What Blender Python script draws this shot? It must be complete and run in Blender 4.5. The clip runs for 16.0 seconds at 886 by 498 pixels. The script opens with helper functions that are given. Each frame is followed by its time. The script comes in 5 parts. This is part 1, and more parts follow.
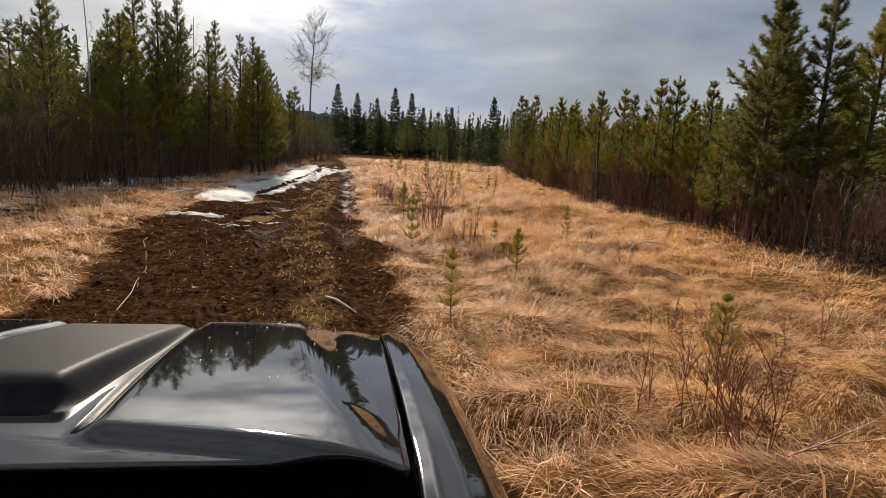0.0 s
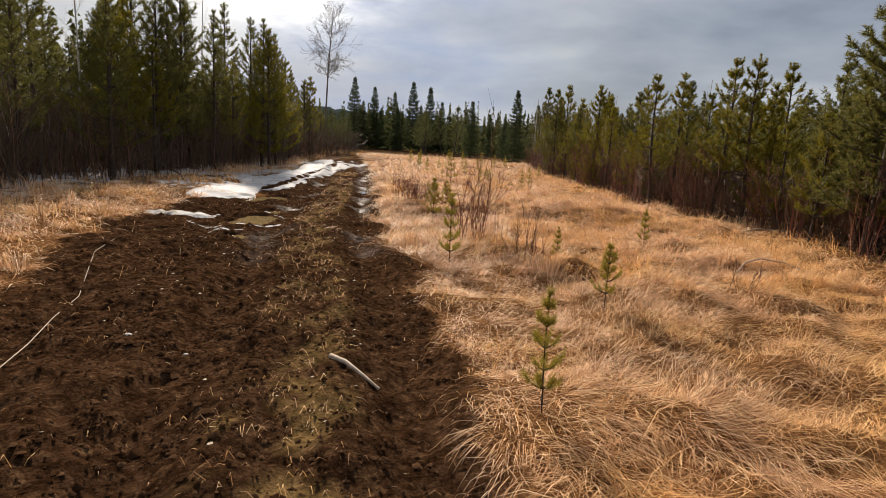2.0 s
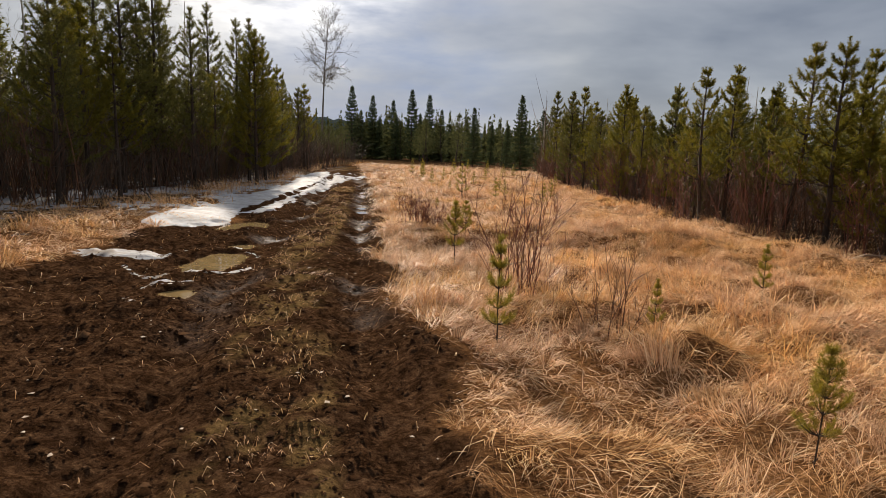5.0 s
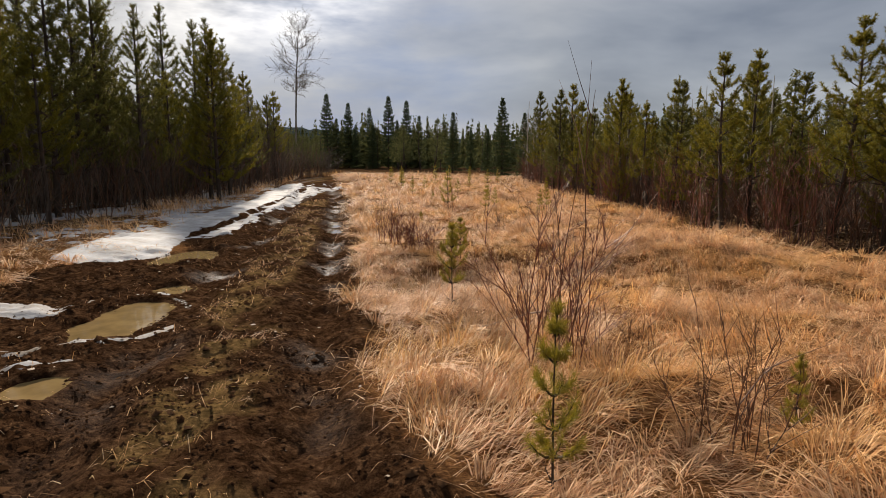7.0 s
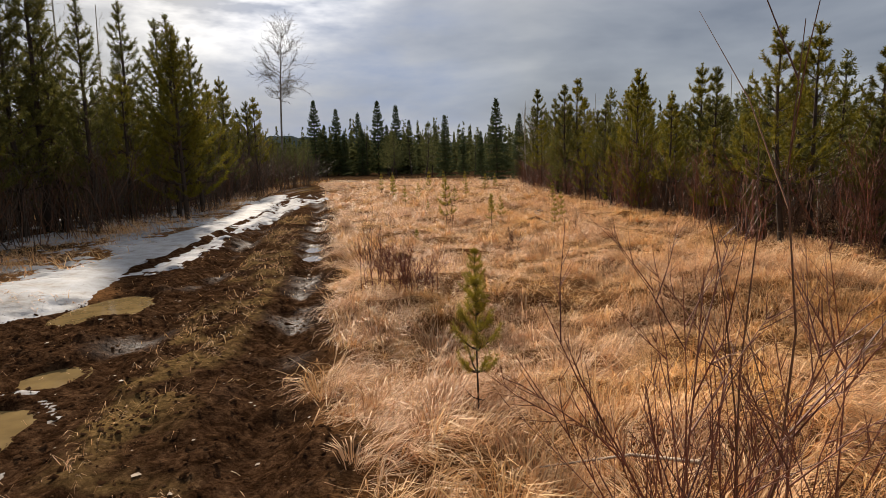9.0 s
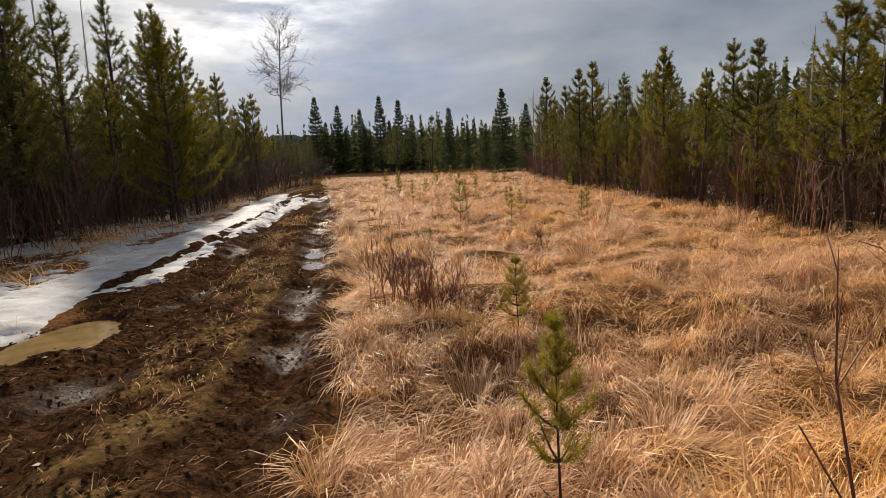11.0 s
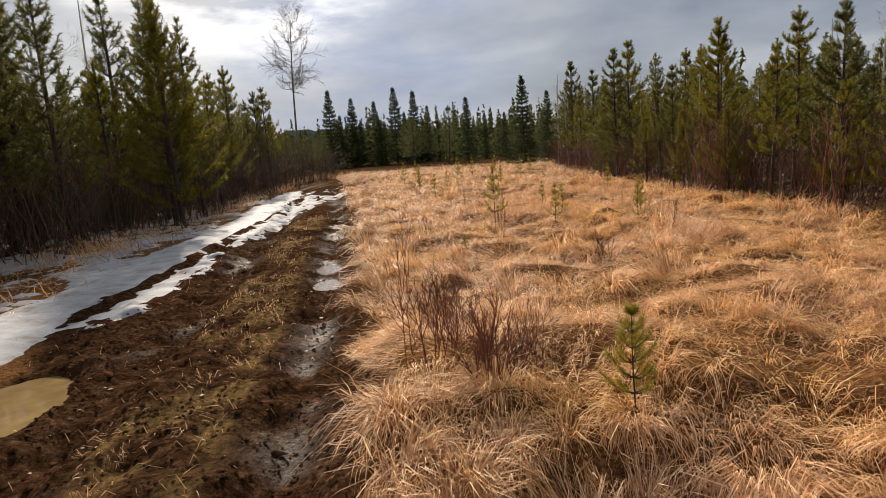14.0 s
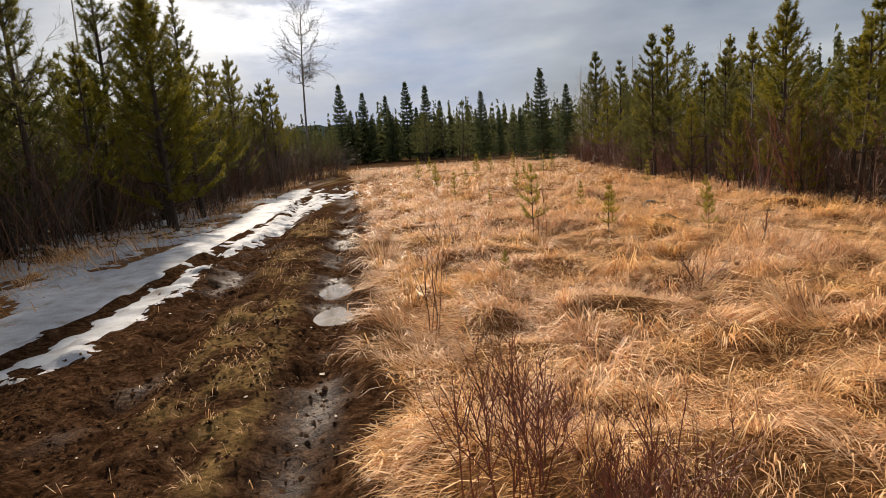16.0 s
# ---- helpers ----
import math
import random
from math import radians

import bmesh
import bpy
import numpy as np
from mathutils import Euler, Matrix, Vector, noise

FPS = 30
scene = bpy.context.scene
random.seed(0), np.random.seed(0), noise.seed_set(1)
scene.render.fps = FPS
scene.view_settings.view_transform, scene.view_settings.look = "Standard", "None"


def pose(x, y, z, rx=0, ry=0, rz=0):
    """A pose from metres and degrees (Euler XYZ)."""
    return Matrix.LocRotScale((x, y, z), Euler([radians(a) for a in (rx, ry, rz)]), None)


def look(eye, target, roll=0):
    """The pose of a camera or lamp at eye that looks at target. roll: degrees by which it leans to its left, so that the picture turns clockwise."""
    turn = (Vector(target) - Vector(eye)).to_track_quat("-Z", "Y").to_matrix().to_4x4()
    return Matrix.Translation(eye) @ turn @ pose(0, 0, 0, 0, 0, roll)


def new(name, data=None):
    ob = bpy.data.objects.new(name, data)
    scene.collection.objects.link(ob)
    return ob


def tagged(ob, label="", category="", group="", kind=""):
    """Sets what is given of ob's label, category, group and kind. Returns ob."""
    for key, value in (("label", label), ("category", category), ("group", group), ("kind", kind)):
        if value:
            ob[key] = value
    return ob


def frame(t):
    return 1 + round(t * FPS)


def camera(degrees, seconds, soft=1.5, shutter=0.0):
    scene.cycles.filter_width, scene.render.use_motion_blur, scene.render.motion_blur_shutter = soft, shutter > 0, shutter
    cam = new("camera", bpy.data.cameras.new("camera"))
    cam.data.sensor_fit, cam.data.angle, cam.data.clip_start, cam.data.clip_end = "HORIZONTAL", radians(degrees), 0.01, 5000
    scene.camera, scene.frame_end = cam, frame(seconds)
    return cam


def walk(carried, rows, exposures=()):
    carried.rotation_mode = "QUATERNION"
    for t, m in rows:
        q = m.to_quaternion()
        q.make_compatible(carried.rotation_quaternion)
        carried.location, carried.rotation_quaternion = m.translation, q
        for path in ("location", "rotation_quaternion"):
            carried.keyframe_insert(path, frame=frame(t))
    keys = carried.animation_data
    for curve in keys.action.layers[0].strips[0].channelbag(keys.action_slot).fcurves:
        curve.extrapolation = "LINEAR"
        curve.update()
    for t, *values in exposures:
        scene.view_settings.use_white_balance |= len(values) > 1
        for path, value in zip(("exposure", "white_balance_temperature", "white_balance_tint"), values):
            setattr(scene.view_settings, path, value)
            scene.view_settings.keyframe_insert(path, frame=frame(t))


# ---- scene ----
cam = camera(73.7, 16.0, soft=0.7)
METRES, EYE, TILT, LEAN, TURN = 15.69, 1.8, 0.0, 0.0, 0.0
ROWS = [
    (0.0, 0.0, 0.0, 0.0, 0.46, -9.7, -2.7),
    (0.5, -0.0096, 0.0266, -0.0008, 0.89, -9.8, -2.86),
    (1.0, -0.0138, 0.0755, -0.0082, 1.45, -10.07, -2.73),
    (1.5, -0.0219, 0.1203, -0.008, 1.87, -10.2, -2.62),
    (2.0, -0.0288, 0.1643, -0.0127, 2.03, -10.08, -3.16),
    (2.5, -0.043, 0.1984, -0.0041, 2.23, -9.83, -3.67),
    (3.0, -0.0528, 0.2165, -0.0015, 2.7, -9.58, -3.76),
    (3.5, -0.0592, 0.2466, -0.0068, 2.92, -9.65, -3.56),
    (4.0, -0.0605, 0.2846, -0.0107, 2.84, -9.54, -3.22),
    (6.5, -0.055, 0.4435, -0.0104, 0.14, -8.84, -0.59),
    (7.0, -0.0709, 0.4885, -0.0111, -0.26, -8.65, -0.35),
    (7.5, -0.0742, 0.5361, -0.0081, -0.72, -8.68, 0.26),
    (8.0, -0.0657, 0.5789, -0.0106, -0.92, -8.64, 1.02),
    (8.5, -0.0676, 0.6174, -0.0141, -1.01, -8.42, 1.19),
    (9.0, -0.0799, 0.6486, -0.0073, -1.15, -8.27, 1.33),
    (11.5, -0.0943, 0.7553, -0.0124, -0.65, -8.91, 3.22),
    (12.0, -0.0973, 0.7697, -0.0115, -0.42, -9.06, 3.51),
    (12.5, -0.0994, 0.7878, -0.0118, -0.16, -9.18, 3.92),
    (13.0, -0.1009, 0.8118, -0.0128, 0.14, -9.19, 4.14),
    (13.5, -0.1056, 0.8349, -0.0108, 0.37, -9.27, 4.17),
    (14.0, -0.1116, 0.8528, -0.0085, 0.52, -9.49, 4.24),
    (14.5, -0.115, 0.8773, -0.0101, 0.73, -9.53, 4.11),
    (15.0, -0.12, 0.9071, -0.0085, 1.0, -9.67, 4.05),
    (15.5, -0.1263, 0.9405, -0.0118, 1.25, -9.69, 3.84),
    (16.0, -0.1327, 0.9732, -0.0091, 1.54, -9.78, 4.03),
]
walk(cam, [(t, pose(0, 0, EYE, TILT, LEAN, TURN) @ pose(METRES * x, METRES * y, METRES * z, 90 + pitch, roll, yaw)) for t, x, y, z, yaw, pitch, roll in ROWS],
     [(0.0, 0.62), (2.5, 0.72), (4.0, 0.62), (7.0, 0.48), (8.5, 0.48), (12.0, 0.55), (14.5, 0.68), (16.0, 0.74)])

# ---- world and sun ----
SUN_AZ, SUN_EL = -18.0, 27.0          # degrees: turn from +y to the right, height
sd = Vector((math.sin(radians(SUN_AZ)) * math.cos(radians(SUN_EL)), math.cos(radians(SUN_AZ)) * math.cos(radians(SUN_EL)), math.sin(radians(SUN_EL))))
sun = new("sun", bpy.data.lights.new("sun", "SUN"))
sun.data.energy, sun.data.angle, sun.data.color = 5.0, radians(3.0), (1.0, 0.87, 0.72)
sun.matrix_world = look(sd * 100, (0, 0, 0))


def nodes_of(owner):
    owner.use_nodes = True
    nt = owner.node_tree
    nt.nodes.clear()

    def n(kind, **kw):
        node = nt.nodes.new(kind)
        for k, v in kw.items():
            if k == "operation":
                node.operation = v
            elif k == "blend_type":
                node.blend_type = v
            elif k == "data_type":
                node.data_type = v
            elif k == "attribute_name":
                node.attribute_name = v
            elif k == "interpolation_type":
                node.interpolation_type = v
            elif k == "sky_type":
                node.sky_type = v
            elif k == "sun_disc":
                node.sun_disc = v
            elif k == "sun_elevation":
                node.sun_elevation = v
            elif k == "sun_rotation":
                node.sun_rotation = v
            else:
                node.inputs[k.replace("_", " ")].default_value = v
        return node

    def link(a, b, out=0):
        nt.links.new(a if isinstance(a, bpy.types.NodeSocket) else a.outputs[out], b)
    return nt, n, link


def ramp(n, stops, mode="LINEAR"):
    r = n("ShaderNodeValToRGB")
    r.color_ramp.interpolation = mode
    e = r.color_ramp.elements
    while len(e) < len(stops):
        e.new(0.5)
    for el, (p, c) in zip(e, stops):
        el.position, el.color = p, (*c, 1)
    return r


world = bpy.data.worlds.new("sky")
scene.world = world
nt, n, link = nodes_of(world)
tc = n("ShaderNodeTexCoord")
sky = n("ShaderNodeTexSky", sky_type="NISHITA", sun_disc=False, sun_elevation=radians(SUN_EL), sun_rotation=radians(SUN_AZ))
mapn = n("ShaderNodeMapping", Scale=(1.0, 1.0, 3.4), Location=(0.35, 0.1, 0.3))
link(tc, mapn.inputs["Vector"])
cl = n("ShaderNodeTexNoise", Scale=2.1, Detail=5.0, Roughness=0.5, Distortion=0.3)
link(mapn, cl.inputs["Vector"])
dark = ramp(n, [(0.30, (0.185, 0.21, 0.27)), (0.45, (0.325, 0.35, 0.405)), (0.60, (0.53, 0.54, 0.565)), (0.78, (0.76, 0.755, 0.75))])
link(cl, dark.inputs[0])
dotp = n("ShaderNodeVectorMath", operation="DOT_PRODUCT")
dotp.inputs[1].default_value = sd
link(tc, dotp.inputs[0])
wide = n("ShaderNodeMapRange", From_Min=0.935, From_Max=1.0, To_Min=0.0, To_Max=1.6, interpolation_type="SMOOTHSTEP")
link(dotp, wide.inputs[0], 1)
cl2 = n("ShaderNodeTexNoise", Scale=5.0, Detail=5.0, Roughness=0.55)
link(mapn, cl2.inputs["Vector"])
cmul = n("ShaderNodeMapRange", From_Min=0.36, From_Max=0.62, To_Min=0.12, To_Max=1.35)
link(cl2, cmul.inputs[0])
glow = n("ShaderNodeMath", operation="MULTIPLY")
link(wide, glow.inputs[0]), link(cmul, glow.inputs[1])
gcol = n("ShaderNodeMix", data_type="RGBA", blend_type="MULTIPLY")
gcol.inputs[0].default_value = 1.0
gcol.inputs[6].default_value = (1.05, 0.99, 0.9, 1)
link(glow, gcol.inputs[7])
skym = n("ShaderNodeMix", data_type="RGBA", blend_type="MULTIPLY")
skym.inputs[0].default_value = 1.0
skym.inputs[7].default_value = (0.1, 0.1, 0.1, 1)
link(sky, skym.inputs[6])
mixc = n("ShaderNodeMix", data_type="RGBA")
mixc.inputs[0].default_value = 0.88
link(skym, mixc.inputs[6], 2), link(dark, mixc.inputs[7])
gapd = Vector((math.sin(radians(-7)), math.cos(radians(-7)), 0.12)).normalized()
gap = n("ShaderNodeVectorMath", operation="DOT_PRODUCT")
gap.inputs[1].default_value = gapd
link(tc, gap.inputs[0])
gapr = n("ShaderNodeMapRange", From_Min=0.955, From_Max=0.998, To_Min=0.0, To_Max=0.52, interpolation_type="SMOOTHSTEP")
link(gap, gapr.inputs[0], 1)
gaps = n("ShaderNodeMath", operation="MULTIPLY")
gapc = n("ShaderNodeMapRange", From_Min=0.62, From_Max=0.36, To_Min=0.45, To_Max=1.2)
link(cl2, gapc.inputs[0]), link(gapr, gaps.inputs[0]), link(gapc, gaps.inputs[1])
blue = n("ShaderNodeMix", data_type="RGBA")
blue.inputs[7].default_value = (0.26, 0.35, 0.56, 1)
link(gaps, blue.inputs[0]), link(mixc, blue.inputs[6], 2)
addc = n("ShaderNodeMix", data_type="RGBA", blend_type="ADD")
addc.inputs[0].default_value = 1.0
link(blue, addc.inputs[6], 2), link(gcol, addc.inputs[7], 2)
bg = n("ShaderNodeBackground", Strength=0.66)
link(addc, bg.inputs[0], 2)
link(bg, n("ShaderNodeOutputWorld").inputs[0])


# ---- materials ----
def material(name, cols, scale=8.0, detail=6.0, rough=0.8, bump=0.3, bump_scale=None, dist=0.01, metal=0.0, island=0.0, obj=0.0,
             stretch=(1, 1, 1), trans=0.0, coat=0.0, spec=0.4, rough_var=0.15, fine=6.0):
    m = bpy.data.materials.new(name)
    nt, n, link = nodes_of(m)
    tc = n("ShaderNodeTexCoord")
    mp = n("ShaderNodeMapping", Scale=stretch)
    link(tc, mp.inputs[0], 3)
    nz = n("ShaderNodeTexNoise", Scale=scale, Detail=detail, Roughness=0.6)
    link(mp, nz.inputs["Vector"])
    fac = nz.outputs[0]
    nf = n("ShaderNodeTexNoise", Scale=scale * fine, Detail=4.0, Roughness=0.6)
    link(mp, nf.inputs["Vector"])
    m1 = n("ShaderNodeMix", data_type="FLOAT")
    m1.inputs[0].default_value = 0.35
    link(fac, m1.inputs[2]), link(nf, m1.inputs[3])
    fac = m1.outputs[0]
    if island or obj:
        g = n("ShaderNodeNewGeometry") if island else n("ShaderNodeObjectInfo")
        m2 = n("ShaderNodeMix", data_type="FLOAT")
        m2.inputs[0].default_value = island or obj
        link(fac, m2.inputs[2])
        link(g.outputs["Random Per Island" if island else "Random"], m2.inputs[3])
        fac = m2.outputs[0]
    k = len(cols)
    lo, hi = (0.08, 0.92) if island else (0.3, 0.7)
    r = ramp(n, [(lo + (hi - lo) * i / max(1, k - 1), c) for i, c in enumerate(cols)])
    link(fac, r.inputs[0])
    bs = n("ShaderNodeBsdfPrincipled", Metallic=metal)
    bs.inputs["Specular IOR Level"].default_value = spec
    bs.inputs["Coat Weight"].default_value = coat
    bs.inputs["Coat Roughness"].default_value = 0.04
    link(r, bs.inputs["Base Color"])
    rr = n("ShaderNodeMapRange", To_Min=max(0.02, rough - rough_var), To_Max=min(1.0, rough + rough_var))
    link(nf, rr.inputs[0])
    link(rr, bs.inputs["Roughness"])
    if bump:
        nb = n("ShaderNodeTexNoise", Scale=bump_scale or scale * 5, Detail=5.0, Roughness=0.65)
        link(mp, nb.inputs["Vector"])
        b = n("ShaderNodeBump", Strength=bump, Distance=dist)
        link(nb, b.inputs["Height"])
        link(b, bs.inputs["Normal"])
    out = n("ShaderNodeOutputMaterial")
    if trans:
        t = n("ShaderNodeBsdfTranslucent")
        link(r, t.inputs[0])
        mx = n("ShaderNodeMixShader", Fac=trans)
        link(bs, mx.inputs[1]), link(t, mx.inputs[2])
        link(mx, out.inputs[0])
    else:
        link(bs, out.inputs[0])
    return m


def straw_material():
    """Dry grass: golden and greyish patches a few steps across, each blade its own shade."""
    m = bpy.data.materials.new("dry_straw")
    nt, n, link = nodes_of(m)
    tc, g = n("ShaderNodeTexCoord"), n("ShaderNodeNewGeometry")
    patch = n("ShaderNodeTexNoise", Scale=0.55, Detail=4.0, Roughness=0.65)
    link(tc, patch.inputs["Vector"], 3)
    small = n("ShaderNodeTexNoise", Scale=3.2, Detail=3.0, Roughness=0.6)
    link(tc, small.inputs["Vector"], 3)
    fac = n("ShaderNodeMix", data_type="FLOAT")
    fac.inputs[0].default_value = 0.42
    link(g.outputs["Random Per Island"], fac.inputs[2]), link(small, fac.inputs[3])
    grey = ramp(n, [(0.10, (0.20, 0.10, 0.050)), (0.38, (0.60, 0.332, 0.165)), (0.64, (0.84, 0.53, 0.285)), (0.90, (0.97, 0.76, 0.51))])
    gold = ramp(n, [(0.10, (0.24, 0.105, 0.033)), (0.38, (0.69, 0.362, 0.108)), (0.64, (0.91, 0.55, 0.195)), (0.90, (0.98, 0.74, 0.37))])
    link(fac, grey.inputs[0]), link(fac, gold.inputs[0])
    pr = n("ShaderNodeMapRange", From_Min=0.44, From_Max=0.66)
    link(patch, pr.inputs[0])
    mx = n("ShaderNodeMix", data_type="RGBA")
    link(pr, mx.inputs[0]), link(grey, mx.inputs[6]), link(gold, mx.inputs[7])
    bs = n("ShaderNodeBsdfPrincipled", Roughness=0.6)
    bs.inputs["Specular IOR Level"].default_value = 0.25
    link(mx, bs.inputs["Base Color"], 2)
    t = n("ShaderNodeBsdfTranslucent")
    link(mx, t.inputs[0], 2)
    ms = n("ShaderNodeMixShader", Fac=0.28)
    link(bs, ms.inputs[1]), link(t, ms.inputs[2])
    link(ms, n("ShaderNodeOutputMaterial").inputs[0])
    return m


M_STRAW = straw_material()
# Lifted in colour for the pale haze over the left-hand wood.
M_NEEDLE = material("pine_needles", [(0.042, 0.045, 0.014), (0.135, 0.130, 0.032), (0.29, 0.245, 0.055)], scale=1.3, island=0.4, trans=0.35, rough=0.6, bump=0, spec=0.15)
# Brighter, yellower copy of the needles: sunlit colour for the wood's front trees.
M_LIGHT = material("sunlit_pine_needles", [(0.060, 0.056, 0.008), (0.185, 0.160, 0.018), (0.38, 0.305, 0.036)], scale=1.3, island=0.4, trans=0.38, rough=0.6, bump=0, spec=0.15)
# Lifted a little for haze; the spruces stand far off.
M_SPRUCE = material("spruce_needles", [(0.036, 0.054, 0.028), (0.078, 0.100, 0.044), (0.14, 0.15, 0.06)], scale=1.3, island=0.5, trans=0.2, rough=0.7, bump=0, spec=0.05)
M_YOUNG = material("young_needles", [(0.13, 0.110, 0.012), (0.29, 0.235, 0.022), (0.45, 0.34, 0.04)], scale=3.0, island=0.6, trans=0.35, rough=0.5, bump=0)
# Bark colour is lowered to stand for the shade inside the woods.
M_BARK = material("pine_bark", [(0.022, 0.015, 0.010), (0.055, 0.037, 0.025), (0.10, 0.068, 0.048)], scale=6, stretch=(1, 1, 0.3), rough=0.9, bump=0.7, dist=0.02)
M_TWIG = material("willow_bark", [(0.050, 0.021, 0.011), (0.125, 0.056, 0.028), (0.23, 0.115, 0.060)], scale=5, island=0.6, rough=0.6, bump=0.2)
M_REDTWIG = material("red_willow_bark", [(0.085, 0.028, 0.018), (0.19, 0.066, 0.038), (0.31, 0.135, 0.08)], scale=5, island=0.6, rough=0.55, bump=0.2)
# Grey twigs likewise darkened for the shade under the trees.
M_GREYTWIG = material("grey_twigs", [(0.045, 0.030, 0.021), (0.095, 0.066, 0.046), (0.17, 0.125, 0.09)], scale=4, island=0.6, rough=0.7, bump=0.2)
M_ASPEN = material("aspen_bark", [(0.22, 0.19, 0.15), (0.42, 0.38, 0.31), (0.60, 0.56, 0.48)], scale=3, stretch=(1, 1, 0.6), rough=0.75, bump=0.3)
M_DARKASPEN = material("dark_aspen_bark", [(0.10, 0.085, 0.068), (0.19, 0.165, 0.135), (0.30, 0.265, 0.22)], scale=1, stretch=(1, 1, 0.6), rough=0.85, bump=0.3, spec=0.1)
M_STICK = material("weathered_wood", [(0.24, 0.17, 0.11), (0.42, 0.32, 0.23), (0.58, 0.47, 0.36)], scale=20, stretch=(1, 1, 0.2), rough=0.8, bump=0.4)
M_STONE = material("pale_stone", [(0.28, 0.26, 0.23), (0.45, 0.42, 0.38), (0.6, 0.57, 0.52)], scale=18, rough=0.8, bump=0.5)
M_CLOD = material("mud_clod", [(0.011, 0.0055, 0.0027), (0.038, 0.019, 0.0095), (0.115, 0.064, 0.034)], scale=9, island=0.5, spec=0.0, rough=0.8, bump=0.6, rough_var=0.25)
M_LITTER = material("dead_leaves", [(0.05, 0.028, 0.016), (0.13, 0.075, 0.04), (0.26, 0.165, 0.085)], scale=5, island=0.7, rough=0.8, bump=0)
M_PAINT = material("black_car_paint", [(0.006, 0.0065, 0.008), (0.011, 0.012, 0.014)], scale=3, rough=0.6, rough_var=0.05, bump=0, coat=1.0, spec=0.0)
M_PAINT.node_tree.nodes["Principled BSDF"].inputs["Coat IOR"].default_value = 1.75
M_PLASTIC = material("black_plastic", [(0.012, 0.012, 0.013), (0.022, 0.022, 0.023)], scale=40, rough=0.45, spec=0.02, bump=0.2, dist=0.002)
M_TRIM = material("grey_plastic", [(0.10, 0.10, 0.10), (0.16, 0.155, 0.15)], scale=60, rough=0.55, bump=0.15, dist=0.002)
M_RUBBER = material("muddy_rubber", [(0.015, 0.014, 0.013), (0.05, 0.04, 0.03)], scale=12, rough=0.85, bump=0.4)
M_RIM = material("dull_alloy", [(0.25, 0.24, 0.23), (0.4, 0.39, 0.38)], scale=10, rough=0.35, metal=0.9, bump=0.05)


def glass_material(name, tint, rough=0.0):
    m = bpy.data.materials.new(name)
    nt, n, link = nodes_of(m)
    g = n("ShaderNodeBsdfGlass", IOR=1.45, Roughness=rough)
    g.inputs["Color"].default_value = (*tint, 1)
    link(g, n("ShaderNodeOutputMaterial").inputs[0])
    return m


M_GLASS = glass_material("windscreen_glass", (0.75, 0.82, 0.8))


def water_material(name, col, rough=0.05, ice=0.0):
    m = bpy.data.materials.new(name)
    nt, n, link = nodes_of(m)
    tc = n("ShaderNodeTexCoord")
    nz = n("ShaderNodeTexNoise", Scale=4.0, Detail=5.0)
    link(tc, nz.inputs["Vector"], 3)
    r = ramp(n, [(0.3, [c * 0.75 for c in col]), (0.7, [min(1, c * 1.25) for c in col])])
    link(nz, r.inputs[0])
    bs = n("ShaderNodeBsdfPrincipled", Roughness=rough, IOR=1.33)
    link(r, bs.inputs["Base Color"])
    b = n("ShaderNodeBump", Strength=0.06 + ice, Distance=0.01)
    nb = n("ShaderNodeTexNoise", Scale=9.0 + 20 * ice, Detail=3.0)
    link(tc, nb.inputs["Vector"], 3), link(nb, b.inputs["Height"]), link(b, bs.inputs["Normal"])
    link(bs, n("ShaderNodeOutputMaterial").inputs[0])
    return m


M_MUDWATER = water_material("muddy_water", (0.22, 0.15, 0.065), 0.06)
M_WATER = water_material("clear_puddle", (0.17, 0.135, 0.10), 0.05)


def snow_material(name, dirt):
    m = bpy.data.materials.new(name)
    nt, n, link = nodes_of(m)
    tc = n("ShaderNodeTexCoord")
    nz = n("ShaderNodeTexNoise", Scale=2.5, Detail=6.0, Roughness=0.65)
    link(tc, nz.inputs["Vector"], 3)
    r = ramp(n, [(0.28 + dirt, (0.22, 0.18, 0.14)), (0.44 + dirt, (0.35, 0.345, 0.345)), (0.62 + dirt, (0.44, 0.45, 0.475))])
    link(nz, r.inputs[0])
    sp = n("ShaderNodeTexNoise", Scale=26.0, Detail=3.0, Roughness=0.7)
    link(tc, sp.inputs["Vector"], 3)
    sr = ramp(n, [(0.655, (1, 1, 1)), (0.70, (0.22, 0.16, 0.10))])
    link(sp, sr.inputs[0])
    mx = n("ShaderNodeMix", data_type="RGBA", blend_type="MULTIPLY")
    mx.inputs[0].default_value = 0.85
    link(r, mx.inputs[6]), link(sr, mx.inputs[7])
    bs = n("ShaderNodeBsdfPrincipled", Roughness=0.75)
    bs.inputs["Specular IOR Level"].default_value = 0.12
    bs.inputs["Subsurface Weight"].default_value = 0.0
    link(mx, bs.inputs["Base Color"], 2)
    nb = n("ShaderNodeTexNoise", Scale=14.0, Detail=6.0, Roughness=0.7)
    link(tc, nb.inputs["Vector"], 3)
    b = n("ShaderNodeBump", Strength=0.5, Distance=0.03)
    link(nb, b.inputs["Height"]), link(b, bs.inputs["Normal"])
    link(bs, n("ShaderNodeOutputMaterial").inputs[0])
    return m


M_SNOW = snow_material("old_snow", 0.0)
M_DIRTY = snow_material("dirty_ice", 0.13)


